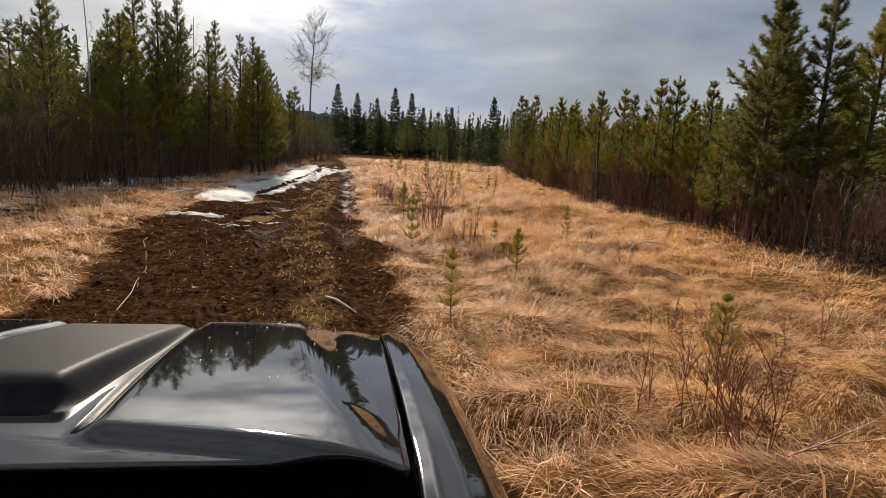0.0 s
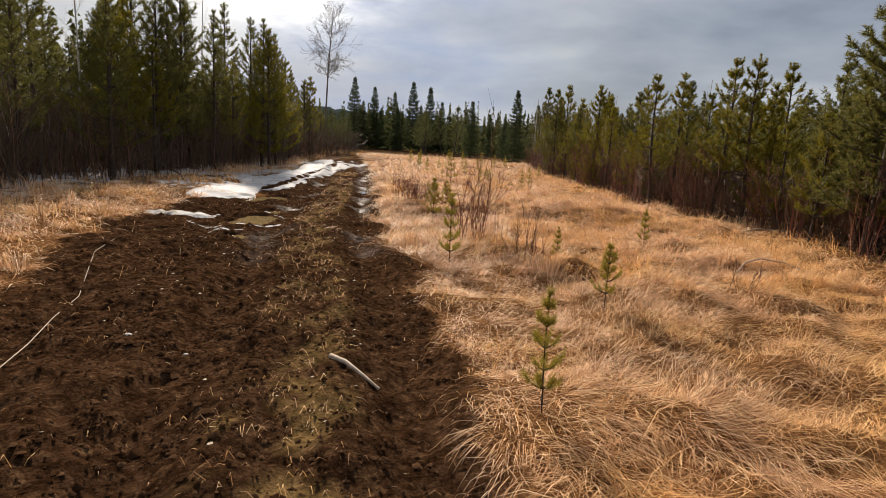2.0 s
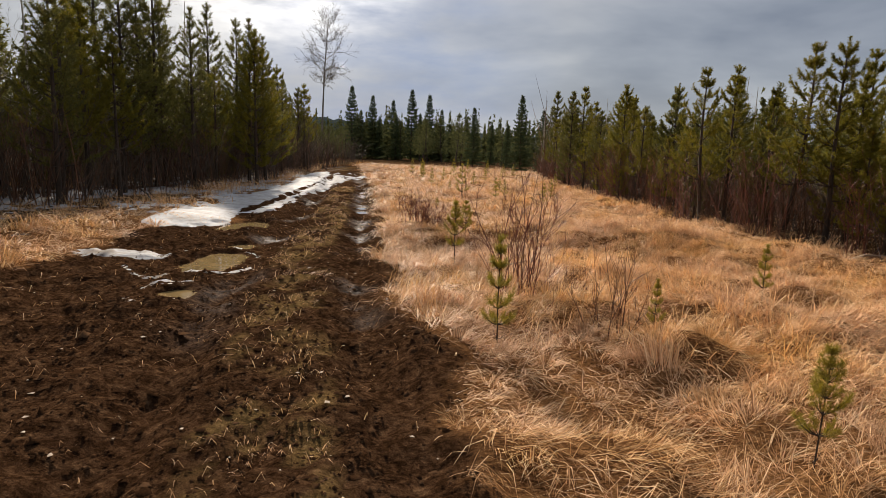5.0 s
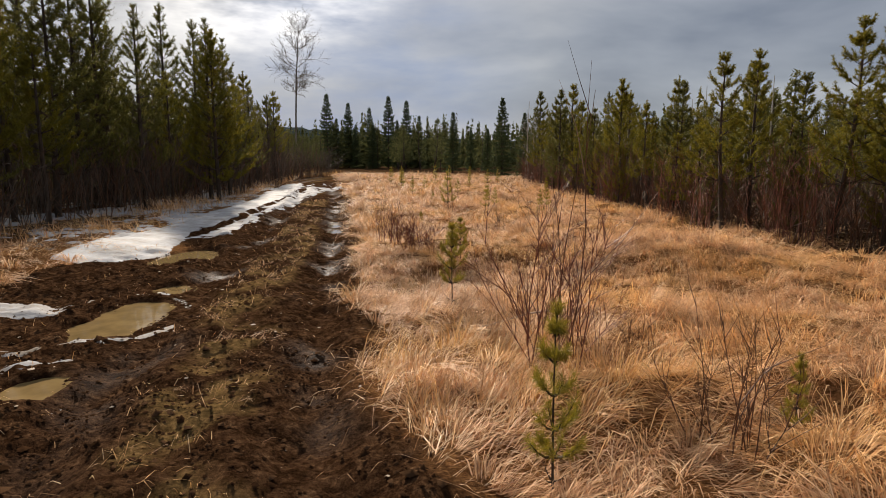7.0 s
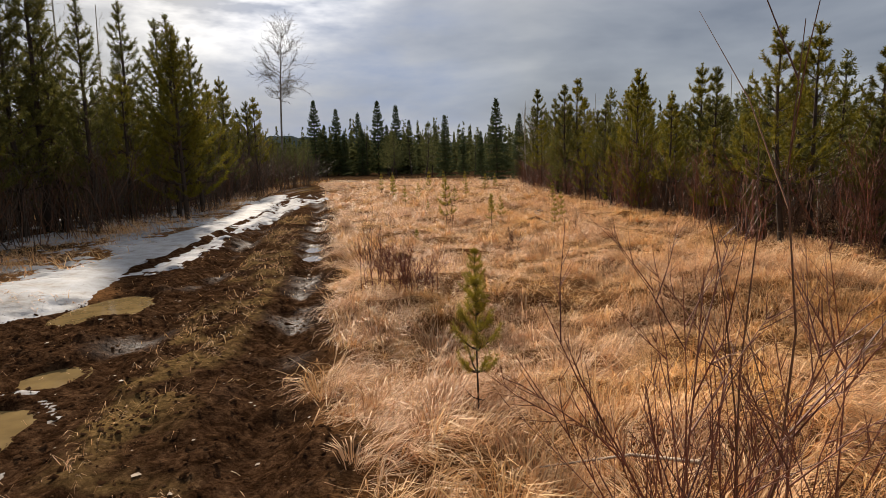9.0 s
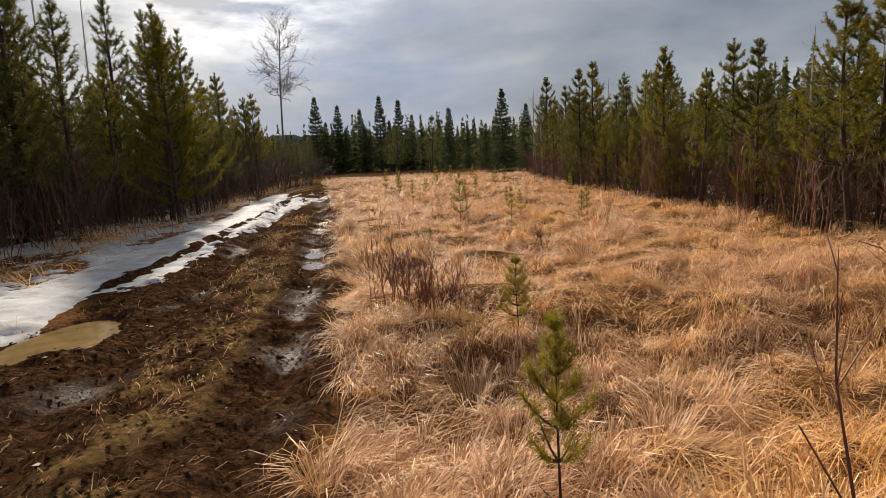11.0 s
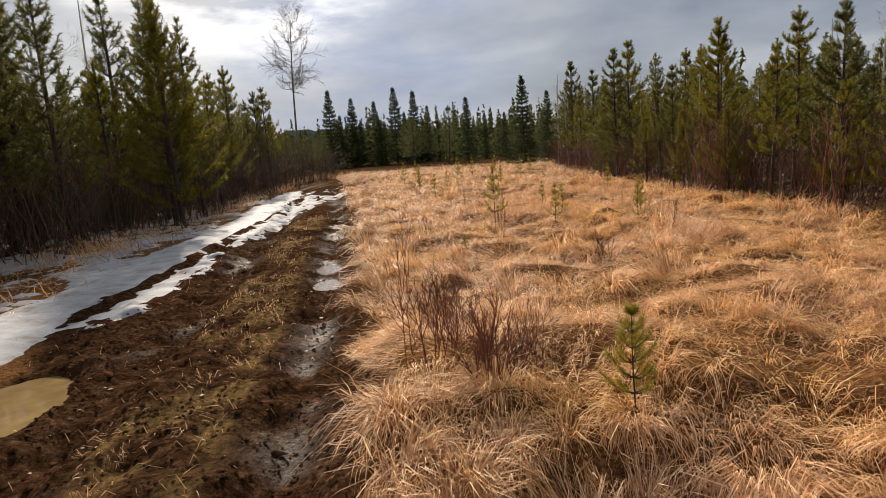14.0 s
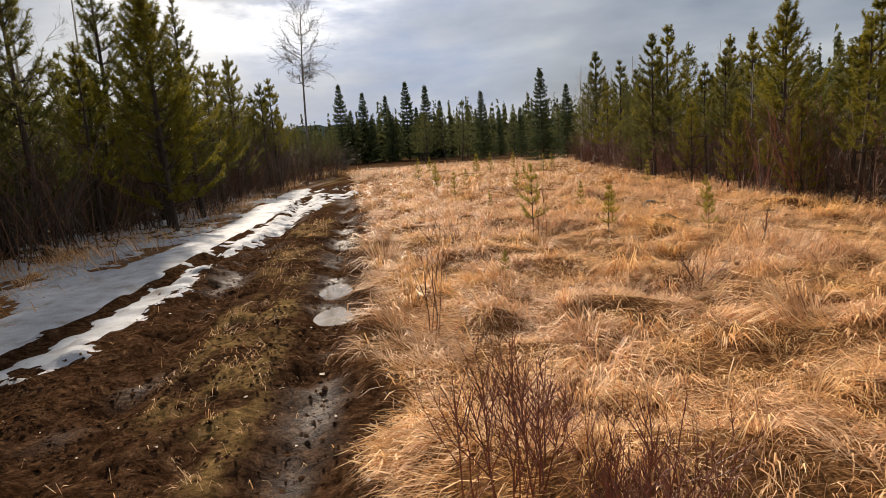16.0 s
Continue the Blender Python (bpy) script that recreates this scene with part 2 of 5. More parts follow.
def ground_material():
    m = bpy.data.materials.new("ground_cover")
    nt, n, link = nodes_of(m)
    tc = n("ShaderNodeTexCoord")

    def noise_tex(scale, detail=6.0, stretch=(1, 1, 1), rough=0.62):
        mp = n("ShaderNodeMapping", Scale=stretch)
        link(tc, mp.inputs[0], 3)
        z = n("ShaderNodeTexNoise", Scale=scale, Detail=detail, Roughness=rough, Distortion=0.4)
        link(mp, z.inputs["Vector"])
        return z

    def mix(a, b, f):
        x = n("ShaderNodeMix", data_type="RGBA")
        link(f, x.inputs[0]), link(a, x.inputs[6]), link(b, x.inputs[7])
        return x.outputs[2]

    # Thatch and soil tones, darkened so the gaps between blades look shaded.
    straw = ramp(n, [(0.34, (0.040, 0.018, 0.0070)), (0.47, (0.145, 0.068, 0.027)), (0.60, (0.33, 0.170, 0.070)), (0.76, (0.60, 0.36, 0.165))])
    link(noise_tex(22, 10, (1.0, 2.6, 1), 0.78), straw.inputs[0])
    mud = ramp(n, [(0.34, (0.008, 0.0040, 0.0020)), (0.47, (0.034, 0.0165, 0.0082)), (0.57, (0.083, 0.044, 0.0225)), (0.72, (0.23, 0.14, 0.075))])
    link(noise_tex(9, 10, rough=0.82), mud.inputs[0])
    # Brown litter, darkened further to stand for shade under the trees.
    litter = ramp(n, [(0.30, (0.018, 0.011, 0.006)), (0.5, (0.055, 0.031, 0.016)), (0.7, (0.13, 0.075, 0.035))])
    link(noise_tex(9, 8), litter.inputs[0])
    moss = ramp(n, [(0.3, (0.05, 0.036, 0.014)), (0.55, (0.19, 0.118, 0.047)), (0.75, (0.34, 0.22, 0.095))])
    link(noise_tex(18, 6), moss.inputs[0])

    def attr(name):
        a = n("ShaderNodeAttribute", attribute_name=name)
        return a.outputs["Fac"]
    col = mix(straw.outputs[0], litter.outputs[0], attr("forest"))
    col = mix(col, mud.outputs[0], attr("mud"))
    col = mix(col, moss.outputs[0], attr("moss"))
    bs = n("ShaderNodeBsdfPrincipled")
    sp = n("ShaderNodeMapRange", From_Min=0.0, From_Max=1.0, To_Min=0.0, To_Max=0.10)
    link(attr("wet"), sp.inputs[0]), link(sp, bs.inputs["Specular IOR Level"])
    link(col, bs.inputs["Base Color"])
    rr = n("ShaderNodeMapRange", From_Min=0.0, From_Max=1.0, To_Min=0.95, To_Max=0.55)
    link(attr("wet"), rr.inputs[0]), link(rr, bs.inputs["Roughness"])
    b = n("ShaderNodeBump", Strength=1.0, Distance=0.05)
    link(noise_tex(17, 8, rough=0.7), b.inputs["Height"]), link(b, bs.inputs["Normal"])
    link(bs, n("ShaderNodeOutputMaterial").inputs[0])
    return m


M_GROUND = ground_material()
# Far pine colours are lifted to stand for haze.
M_FARPINE = material("hazy_far_needles", [(0.052, 0.062, 0.026), (0.115, 0.120, 0.046), (0.21, 0.195, 0.075)], scale=0.15, island=0.5, trans=0.25, rough=0.8, bump=0, spec=0.0)
# Blue-grey tint puts the haze of distance into the ridge's colour.
M_HILL = material("hazy_far_forest", [(0.022, 0.032, 0.034), (0.036, 0.046, 0.047), (0.055, 0.064, 0.062)], scale=0.02, rough=1.0, bump=0, spec=0.0)


# ---- building helpers ----
def mesh_of(name, v, f, mat, smooth=False):
    """A mesh from arrays: vertices (n, 3), faces (m, 3) or (m, 4)."""
    v, f = np.asarray(v, np.float32), np.asarray(f, np.int32)
    me = bpy.data.meshes.new(name)
    me.vertices.add(len(v))
    me.vertices.foreach_set("co", v.ravel())
    me.loops.add(f.size)
    me.loops.foreach_set("vertex_index", f.ravel())
    me.polygons.add(len(f))
    me.polygons.foreach_set("loop_start", np.arange(0, f.size, f.shape[1], dtype=np.int32))
    if smooth:
        me.polygons.foreach_set("use_smooth", np.ones(len(f), bool))
    me.materials.append(mat)
    me.update(calc_edges=True)
    return me


def child(name, data, parent, label=""):
    ob = new(name, data)
    ob.parent = parent
    return tagged(ob, label)


def part(name, bm, mat, parent, label="", smooth=False):
    me = bpy.data.meshes.new(name)
    bmesh.ops.recalc_face_normals(bm, faces=bm.faces)
    bm.to_mesh(me)
    bm.free()
    me.materials.append(mat)
    if smooth:
        for p in me.polygons:
            p.use_smooth = True
    return child(name, me, parent, label) if parent else new(name, me)


LAT = np.random.default_rng(5).random((256, 256))


def vnoise(x, y, seed=0):
    """Smooth value noise, -1 to 1."""
    x, y = np.asarray(x, float) + 37.3 * seed, np.asarray(y, float) + 91.7 * seed
    i, j = np.floor(x).astype(int), np.floor(y).astype(int)
    fx, fy = x - i, y - j
    fx, fy = fx * fx * (3 - 2 * fx), fy * fy * (3 - 2 * fy)
    a, b = LAT[i % 256, j % 256], LAT[(i + 1) % 256, j % 256]
    c, d = LAT[i % 256, (j + 1) % 256], LAT[(i + 1) % 256, (j + 1) % 256]
    return 2 * ((a * (1 - fx) + b * fx) * (1 - fy) + (c * (1 - fx) + d * fx) * fy) - 1


def fbm(x, y, seed=0, k=3):
    return sum(vnoise(x * 2 ** o, y * 2 ** o, seed + o) / 2 ** o for o in range(k))


def smooth01(e0, e1, x):
    t = np.clip((x - e0) / (e1 - e0), 0, 1)
    return t * t * (3 - 2 * t)


# ---- the plan of the ground ----
RUT_Y = [-30, -4, 0, 2, 5, 8.3, 11.7, 15, 19.7, 22, 30, 36, 53, 60, 75, 100, 160]
RUT_X = [4.5, 1.1, 0.5, 0.15, -0.45, -1.15, -1.95, -2.65, -3.25, -3.72, -5.0, -6.2, -9.6, -11.0, -15, -25, -60]
LEFT_Y = [-30, 0, 5.9, 10.8, 16, 18, 21, 29, 40, 60, 160]
LEFT_W = [3.2, 3.4, 3.55, 4.05, 4.1, 2.9, 2.45, 2.1, 2.0, 2.0, 2.0]
# puddles: x, y, length across, length along, level, kind
PUDDLES = [(-4.38, 13.6, 0.37, 0.85, -0.04, "mud"), (-4.05, 11.65, 0.21, 0.32, -0.04, "mud"), (-5.35, 17.5, 0.5, 0.75, -0.05, "mud"),
           (-4.5, 15.0, 0.22, 0.3, -0.045, "mud"), (-3.58, 21.5, 0.25, 0.38, -0.09, "clear"),
           (-3.82, 22.7, 0.24, 0.42, -0.09, "clear")]


def rut_x(y):
    return np.interp(y, RUT_Y, RUT_X)


def left_edge(y):
    return rut_x(y) - np.interp(y, LEFT_Y, LEFT_W) + 0.25 * vnoise(y * 0.6, y * 0 + 3.0)


def right_edge(y):
    return rut_x(y) + 0.46 + 0.16 * vnoise(y * 0.8, y * 0 + 8.0) + 0.08 * vnoise(y * 2.9, y * 0 + 5.0)


def ridge_x(y):
    return np.interp(y, [19, 21.4, 24, 28.2, 34, 39.7, 46], [-6.5, -6.57, -6.66, -7.0, -7.75, -8.6, -9.7])


def mud_mask(x, y):
    wob = 0.22 * fbm(x * 1.6, y * 1.6, 4)
    return smooth01(-0.14, 0.14, x - left_edge(y) + wob) * smooth01(-0.16, 0.16, right_edge(y) - x + wob)


def forest_mask(x, y):
    edge_r = np.interp(y, [0, 10, 14, 17, 22, 29, 36, 50, 62, 80], [8.2, 7.9, 7.5, 6.9, 6.0, 5.6, 5.2, 5.8, 7.6, -2])
    edge_l = np.interp(y, [0, 12, 20, 40, 55, 75, 90], [-7.0, -7.8, -9.2, -9.8, -12, -19, -22])
    w = 0.7 * fbm(x * 0.8, y * 0.8, 9)
    f = np.maximum(smooth01(-0.6, 0.9, x - edge_r + w), smooth01(-0.6, 0.9, edge_l - x + w))
    return np.maximum(f, smooth01(68, 78, y + w))


def ground_z(x, y):
    x, y = np.asarray(x, float), np.asarray(y, float)
    near = smooth01(160, 60, np.hypot(x, y))
    mud = mud_mask(x, y)
    rx = rut_x(y)
    z = 0.07 * vnoise(x / 5, y / 5, 1) * near + 1.2 * vnoise(x / 130, y / 130, 2) * (1 - near)
    z = z * (1 - 0.6 * mud)
    z += (1 - mud) * near * (1 - 0.75 * smooth01(-1.5, -2.1, x - rx)) * (0.16 * np.abs(vnoise(x / 1.05, y / 1.05, 3)) - 0.05 + 0.075 * vnoise(x / 0.42, y / 0.42, 5))
    yy = y + 0.12 * vnoise(x * 1.1, y * 0 + 4) + 0.10 * x * 0.3
    bank = 0.15 * smooth01(16.6, 16.9, yy) * smooth01(20.5, 18.0, yy) - 0.10 * smooth01(16.3, 16.05, yy) * smooth01(14.0, 15.2, yy)
    z += bank * smooth01(0.3, 1.0, x - rx) * smooth01(5.0, 3.5, x) * (1 - mud)
    wig = 0.06 * vnoise(y * 0.7, y * 0 + 2)
    for off, dep in ((0.0, 0.085), (-1.55, 0.10)):
        d = (x - rx - off - wig) / 0.25
        z += -dep * np.exp(-d * d) * mud + 0.035 * np.exp(-(np.abs(d) - 1.9) ** 2) * mud
        tread = 0.012 * np.sign(np.sin(y * 2 * np.pi / 0.075 + 4 * np.abs(d)))
        z += tread * np.exp(-(d * 1.2) ** 4) * mud * smooth01(17, 19, y) * smooth01(34, 30, y)
    side = mud * smooth01(-1.9, -2.3, x - rx)
    z += side * (0.035 * vnoise(x / 0.5, y / 0.9, 6) - 0.05 * np.exp(-((x - rx + 2.9) / 0.3) ** 2))
    z += mud * (0.042 * vnoise(x / 0.2, y / 0.28, 7) + 0.030 * vnoise(x / 0.1, y / 0.1, 8)) * near
    on = smooth01(18.5, 20.5, y) * smooth01(47, 44, y)
    z += 0.085 * np.exp(-((x - ridge_x(y)) / 0.10) ** 2) * on * (0.75 + 0.5 * vnoise(x * 4, y * 4, 2))
    z += 0.16 * smooth01(0.0, -1.2, x - left_edge(y)) * near * smooth01(22, 16, y)
    for px, py, a, b, lev, _ in PUDDLES:
        d = np.hypot((x - px) / a, (y - py) / b) + 0.16 * vnoise(x * 3, y * 3, 3)
        inside, rim = smooth01(1.12, 0.8, d), smooth01(2.0, 1.3, d) * (d > 0.9)
        z = z + np.maximum(lev + 0.012 - z, 0) * rim
        z = z + (lev - 0.05 - z) * inside
    return z


def gz(x, y):
    return float(ground_z(np.array([x]), np.array([y]))[0])


def spaced(lo, hi, step, far):
    core = np.arange(lo, hi + step / 2, step)
    out, s, p = [], step, hi
    while p < far:
        s *= 1.22
        p += s
        out.append(p)
    out = np.array(out)
    return np.concatenate([(lo - (out - hi))[::-1], core, out])


def build_ground():
    xs, ys = spaced(-8.4, 5.0, 0.075, 2600), spaced(2.0, 30.0, 0.085, 2600)
    X, Y = np.meshgrid(xs, ys)
    Z = ground_z(X, Y)
    v = np.stack([X.ravel(), Y.ravel(), Z.ravel()], 1)
    k = len(xs)
    i = (np.arange(len(ys) - 1)[:, None] * k + np.arange(k - 1)[None]).ravel()
    f = np.stack([i, i + 1, i + k + 1, i + k], 1)
    me = mesh_of("ground", v, f, M_GROUND, True)
    x, y = v[:, 0], v[:, 1]
    mud = mud_mask(x, y)
    d1 = np.abs(x - rut_x(y)), np.abs(x - rut_x(y) + 1.55)
    centre = smooth01(0.30, 0.42, d1[0]) * smooth01(0.28, 0.45, d1[1]) * (x > rut_x(y) - 1.6) * (x < rut_x(y))
    moss = mud * centre * smooth01(-0.35, 0.5, fbm(x * 1.3, y * 0.7, 12)) * smooth01(-0.3, 0.5, fbm(x * 4.3, y * 3.1, 14)) * 0.95
    wet = mud * np.clip(np.maximum(np.exp(-(d1[0] / 0.2) ** 2), np.exp(-(d1[1] / 0.25) ** 2)) * smooth01(9, 15, y) * smooth01(-0.1, 0.6, fbm(x * 1.4, y * 1.4, 15)), 0, 1)
    mud = np.maximum(mud, smooth01(0.85, 0.5, np.abs(x - ridge_x(y) - 0.2)) * smooth01(18.5, 20, y) * smooth01(48, 45, y))
    for name, val in (("mud", mud), ("forest", forest_mask(x, y)), ("moss", moss), ("wet", wet)):
        a = me.attributes.new(name, "FLOAT", "POINT")
        a.data.foreach_set("value", val.astype(np.float32))
    return tagged(new("ground", me), "muddy track between matted dry grass and forest floor", "ground", kind="structure")


build_ground()

# ---- hills ----
def build_hill(name, dist, az0, az1, hfun, label):
    az = np.radians(np.linspace(az0, az1, 240))
    rows = []
    prof = [(0.0, 0.0), (0.5, 0.55), (0.8, 0.85), (1.0, 1.0), (1.3, 0.8), (2.0, 0.0)]
    for a, (r, h) in enumerate(prof):
        d = dist * (0.7 + 0.3 * r)
        top = hfun(np.degrees(az)) * h
        top = top + (fbm(np.degrees(az) * 3.1, az * 0 + a, 3) * 2.0 + vnoise(np.degrees(az) * 14, az * 0 + a, 6) * 2.2) * (h > 0)
        rows.append(np.stack([np.sin(az) * d, np.cos(az) * d, top - 3 * (h == 0)], 1))
    v = np.concatenate(rows)
    k = len(az)
    i = (np.arange(len(prof) - 1)[:, None] * k + np.arange(k - 1)[None]).ravel()
    me = mesh_of(name, v, np.stack([i, i + 1, i + k + 1, i + k], 1), M_HILL)
    return tagged(new(name, me), label, "hill", kind="structure")


build_hill("hill", 900, -75, 75, lambda a: 24 + 26 * np.exp(-((a + 14) / 12) ** 2) + 6 * np.sin(a * 0.11), "dark forested ridge on the horizon")


# ---- plants: kinds ----
def tubes(paths, sides=3):
    """Tapered tubes along paths of (points, radii), as vertex and face arrays."""
    V, F, base = [], [], 0
    ang = np.arange(sides) * 2 * np.pi / sides
    ca, sa = np.cos(ang), np.sin(ang)
    q = np.arange(sides)
    for p, r in paths:
        p, r = np.asarray(p, float), np.asarray(r, float)
        t = np.gradient(p, axis=0)
        t /= np.linalg.norm(t, axis=1)[:, None] + 1e-9
        ref = np.where(np.abs(t[:, 2:3]) > 0.9, [[1.0, 0, 0]], [[0, 0, 1.0]])
        a = np.cross(t, ref)
        a /= np.linalg.norm(a, axis=1)[:, None] + 1e-9
        b = np.cross(t, a)
        V.append((p[:, None] + r[:, None, None] * (a[:, None] * ca[None, :, None] + b[:, None] * sa[None, :, None])).reshape(-1, 3))
        for k in range(len(p) - 1):
            o = base + k * sides
            F.append(np.stack([o + q, o + (q + 1) % sides, o + sides + (q + 1) % sides, o + sides + q], 1))
        base += len(p) * sides
    return np.concatenate(V), np.concatenate(F)


def needles(rng, segs, per_m, length, width):
    """Thin three-cornered needles along segments (start, end)."""
    a, b = np.array([s[0] for s in segs]), np.array([s[1] for s in segs])
    ln = np.linalg.norm(b - a, axis=1)
    k = np.maximum(1, (ln * per_m).astype(int))
    idx = np.repeat(np.arange(len(segs)), k)
    m = len(idx)
    p = a[idx] + (b - a)[idx] * rng.random((m, 1))
    ax = ((b - a) / (ln[:, None] + 1e-9))[idx]
    r = rng.normal(size=(m, 3))
    r -= ax * (r * ax).sum(1)[:, None]
    r /= np.linalg.norm(r, axis=1)[:, None] + 1e-9
    th = rng.uniform(0.55, 1.25, (m, 1))
    d = ax * np.cos(th) + r * np.sin(th)
    side = np.cross(d, rng.normal(size=(m, 3)))
    side /= np.linalg.norm(side, axis=1)[:, None] + 1e-9
    L = length * rng.uniform(0.65, 1.2, (m, 1))
    v = np.stack([p - side * width / 2, p + side * width / 2, p + d * L], 1).reshape(-1, 3)
    return v, np.arange(3 * m).reshape(-1, 3)


def brush_limb(rng, segs, pts, az, L, h):
    """The foliage of one pine limb: needles round its outer part, short upturned side shoots and a candle at the tip."""
    def along(s):
        i = min(2, int(s * 3))
        return pts[i] + (pts[i + 1] - pts[i]) * (s * 3 - i)
    start = rng.uniform(0.30, 0.50)
    cuts = [start, 0.66, 1.0]
    for a, b in zip(cuts, cuts[1:]):
        segs.append((along(a), along(b)))
    small = min(1.0, h / 3.0)
    for s in (0.50, 0.70, 0.88):
        if s < start or L < 0.10 * h * 0.3:
            continue
        for sg in (-1, 1):
            if rng.random() < 0.2:
                continue
            a2 = az + sg * rng.uniform(0.55, 0.95)
            l2 = L * 0.30 * (1.35 - s) * rng.uniform(0.6, 1.2) + 0.07 * small
            d2 = np.array([math.cos(a2), math.sin(a2), rng.uniform(0.25, 0.9)])
            q = along(s)
            segs.append((q, q + d2 / np.linalg.norm(d2) * l2))
    out = np.array([math.cos(az), math.sin(az), 0])
    segs.append((pts[3], pts[3] + (out * rng.uniform(0.1, 0.5) + np.array([0, 0, 0.9])) * rng.uniform(0.08, 0.17) * small))


def conifer(kind, seed, h, spread, clear, per_m, nlen, nwid, mat, step=0.3, light=False):
    """Trunk and crown meshes of a pine ('pine') or spruce ('spruce') of height h; clear: bare share of the trunk."""
    rng = np.random.default_rng(seed)
    bend = rng.normal(0, 0.02 * h, 2)
    zs = np.linspace(0, 1, 8)

    def axis(u):
        return np.array([bend[0] * math.sin(u * 2.2), bend[1] * math.sin(u * 1.7 + 0.3) - bend[1] * 0.295, u * h])
    wood = [([axis(u) for u in zs], (0.0125 * h * (1 - zs) ** 0.8 + 0.006) * (0.5 if h < 2 else 1.0))]
    wood[0][0][0][2] = -0.12
    limbs, segs = [], []
    z = (0.10 if clear > 0.1 else 0.04) * h
    while z < h * 0.985:
        u = z / h
        live = u > clear + rng.uniform(-0.06, 0.06)
        nb, turn0 = (rng.integers(5, 8) if live else rng.integers(2, 4)), rng.uniform(0, 6.28)
        for bi in range(nb):
            az = turn0 + bi * 2 * np.pi / nb + rng.normal(0, 0.25)
            out = np.array([math.cos(az), math.sin(az), 0])
            if kind == "pine":
                full = 0.04 + 0.96 * min(1.0, (1 - u) / 0.72) ** 0.95
                L = spread * full * rng.uniform(0.5, 1.15)
                el = radians(-2 + 44 * u ** 1.5 + rng.normal(0, 8))
                up = 0.55 if u < 0.75 else 0.40
            else:
                L = spread * (0.06 + (1 - u) ** 0.9) * rng.uniform(0.75, 1.1)
                el = radians(-18 + 50 * u ** 2 + rng.normal(0, 6))
                up = 0.22
            if not live:
                L *= 0.55
                el = radians(rng.normal(-8, 10))
            p0 = axis(u)
            pts = [p0 + out * L * s * math.cos(el) + np.array([0, 0, L * (s * math.sin(el) + up * s * s)]) for s in (0, 0.33, 0.66, 1.0)]
            limbs.append((pts, np.array([0.016, 0.011, 0.007, 0.003]) * (0.5 + 0.12 * h) * (0.5 + L / spread * 0.6)))
            if not live:
                continue
            if kind == "pine":
                brush_limb(rng, segs, pts, az, L, h)
                continue
            for s in np.arange(0.1, 1.0, 0.13):
                i = min(2, int(s * 3))
                q = pts[i] + (pts[i + 1] - pts[i]) * (s * 3 - i)
                for sg in (-1, 1):
                    if rng.random() < 0.12:
                        continue
                    a2 = az + sg * rng.uniform(0.55, 1.0)
                    l2 = L * 0.34 * (1.15 - s * 0.75) * rng.uniform(0.7, 1.2) + 0.03
                    d2 = np.array([math.cos(a2), math.sin(a2), rng.uniform(-0.35, 0.1)])
                    segs.append((q, q + d2 / np.linalg.norm(d2) * l2))
            for i in range(3):
                a, b = pts[i], pts[i + 1]
                segs.append((a + (b - a) * 0.6, b) if i == 0 else (a, b))
            tip = pts[3] - pts[2]
            segs.append((pts[3], pts[3] + (tip / np.linalg.norm(tip) + np.array([0, 0, 0.1])) * 0.1 * L))
        z += step * rng.uniform(0.75, 1.25) * (1.15 - 0.35 * u)
    lead = 0.90 if kind == "pine" else 0.94
    segs += [(axis(lead), axis(1.0)), (axis(0.96), axis(1.0))]
    for k in range(5):
        a = rng.uniform(0, 6.28)
        segs.append((axis(lead), axis(lead) + np.array([0.45 * math.cos(a), 0.45 * math.sin(a), 0.8]) * 0.045 * h))
    tv, tf = tubes(wood, 7)
    if light:
        limbs = [([q[0], q[2], q[3]], r[[0, 2, 3]]) for q, r in limbs[::2]]
    lv, lf = tubes(limbs, 3)
    trunk = mesh_of("trunk", np.concatenate([tv, lv]), np.concatenate([tf, lf + len(tv)]), M_BARK, True)
    nv, nf = needles(rng, segs, per_m, nlen, nwid)
    return trunk, mesh_of("crown", nv, nf, mat)


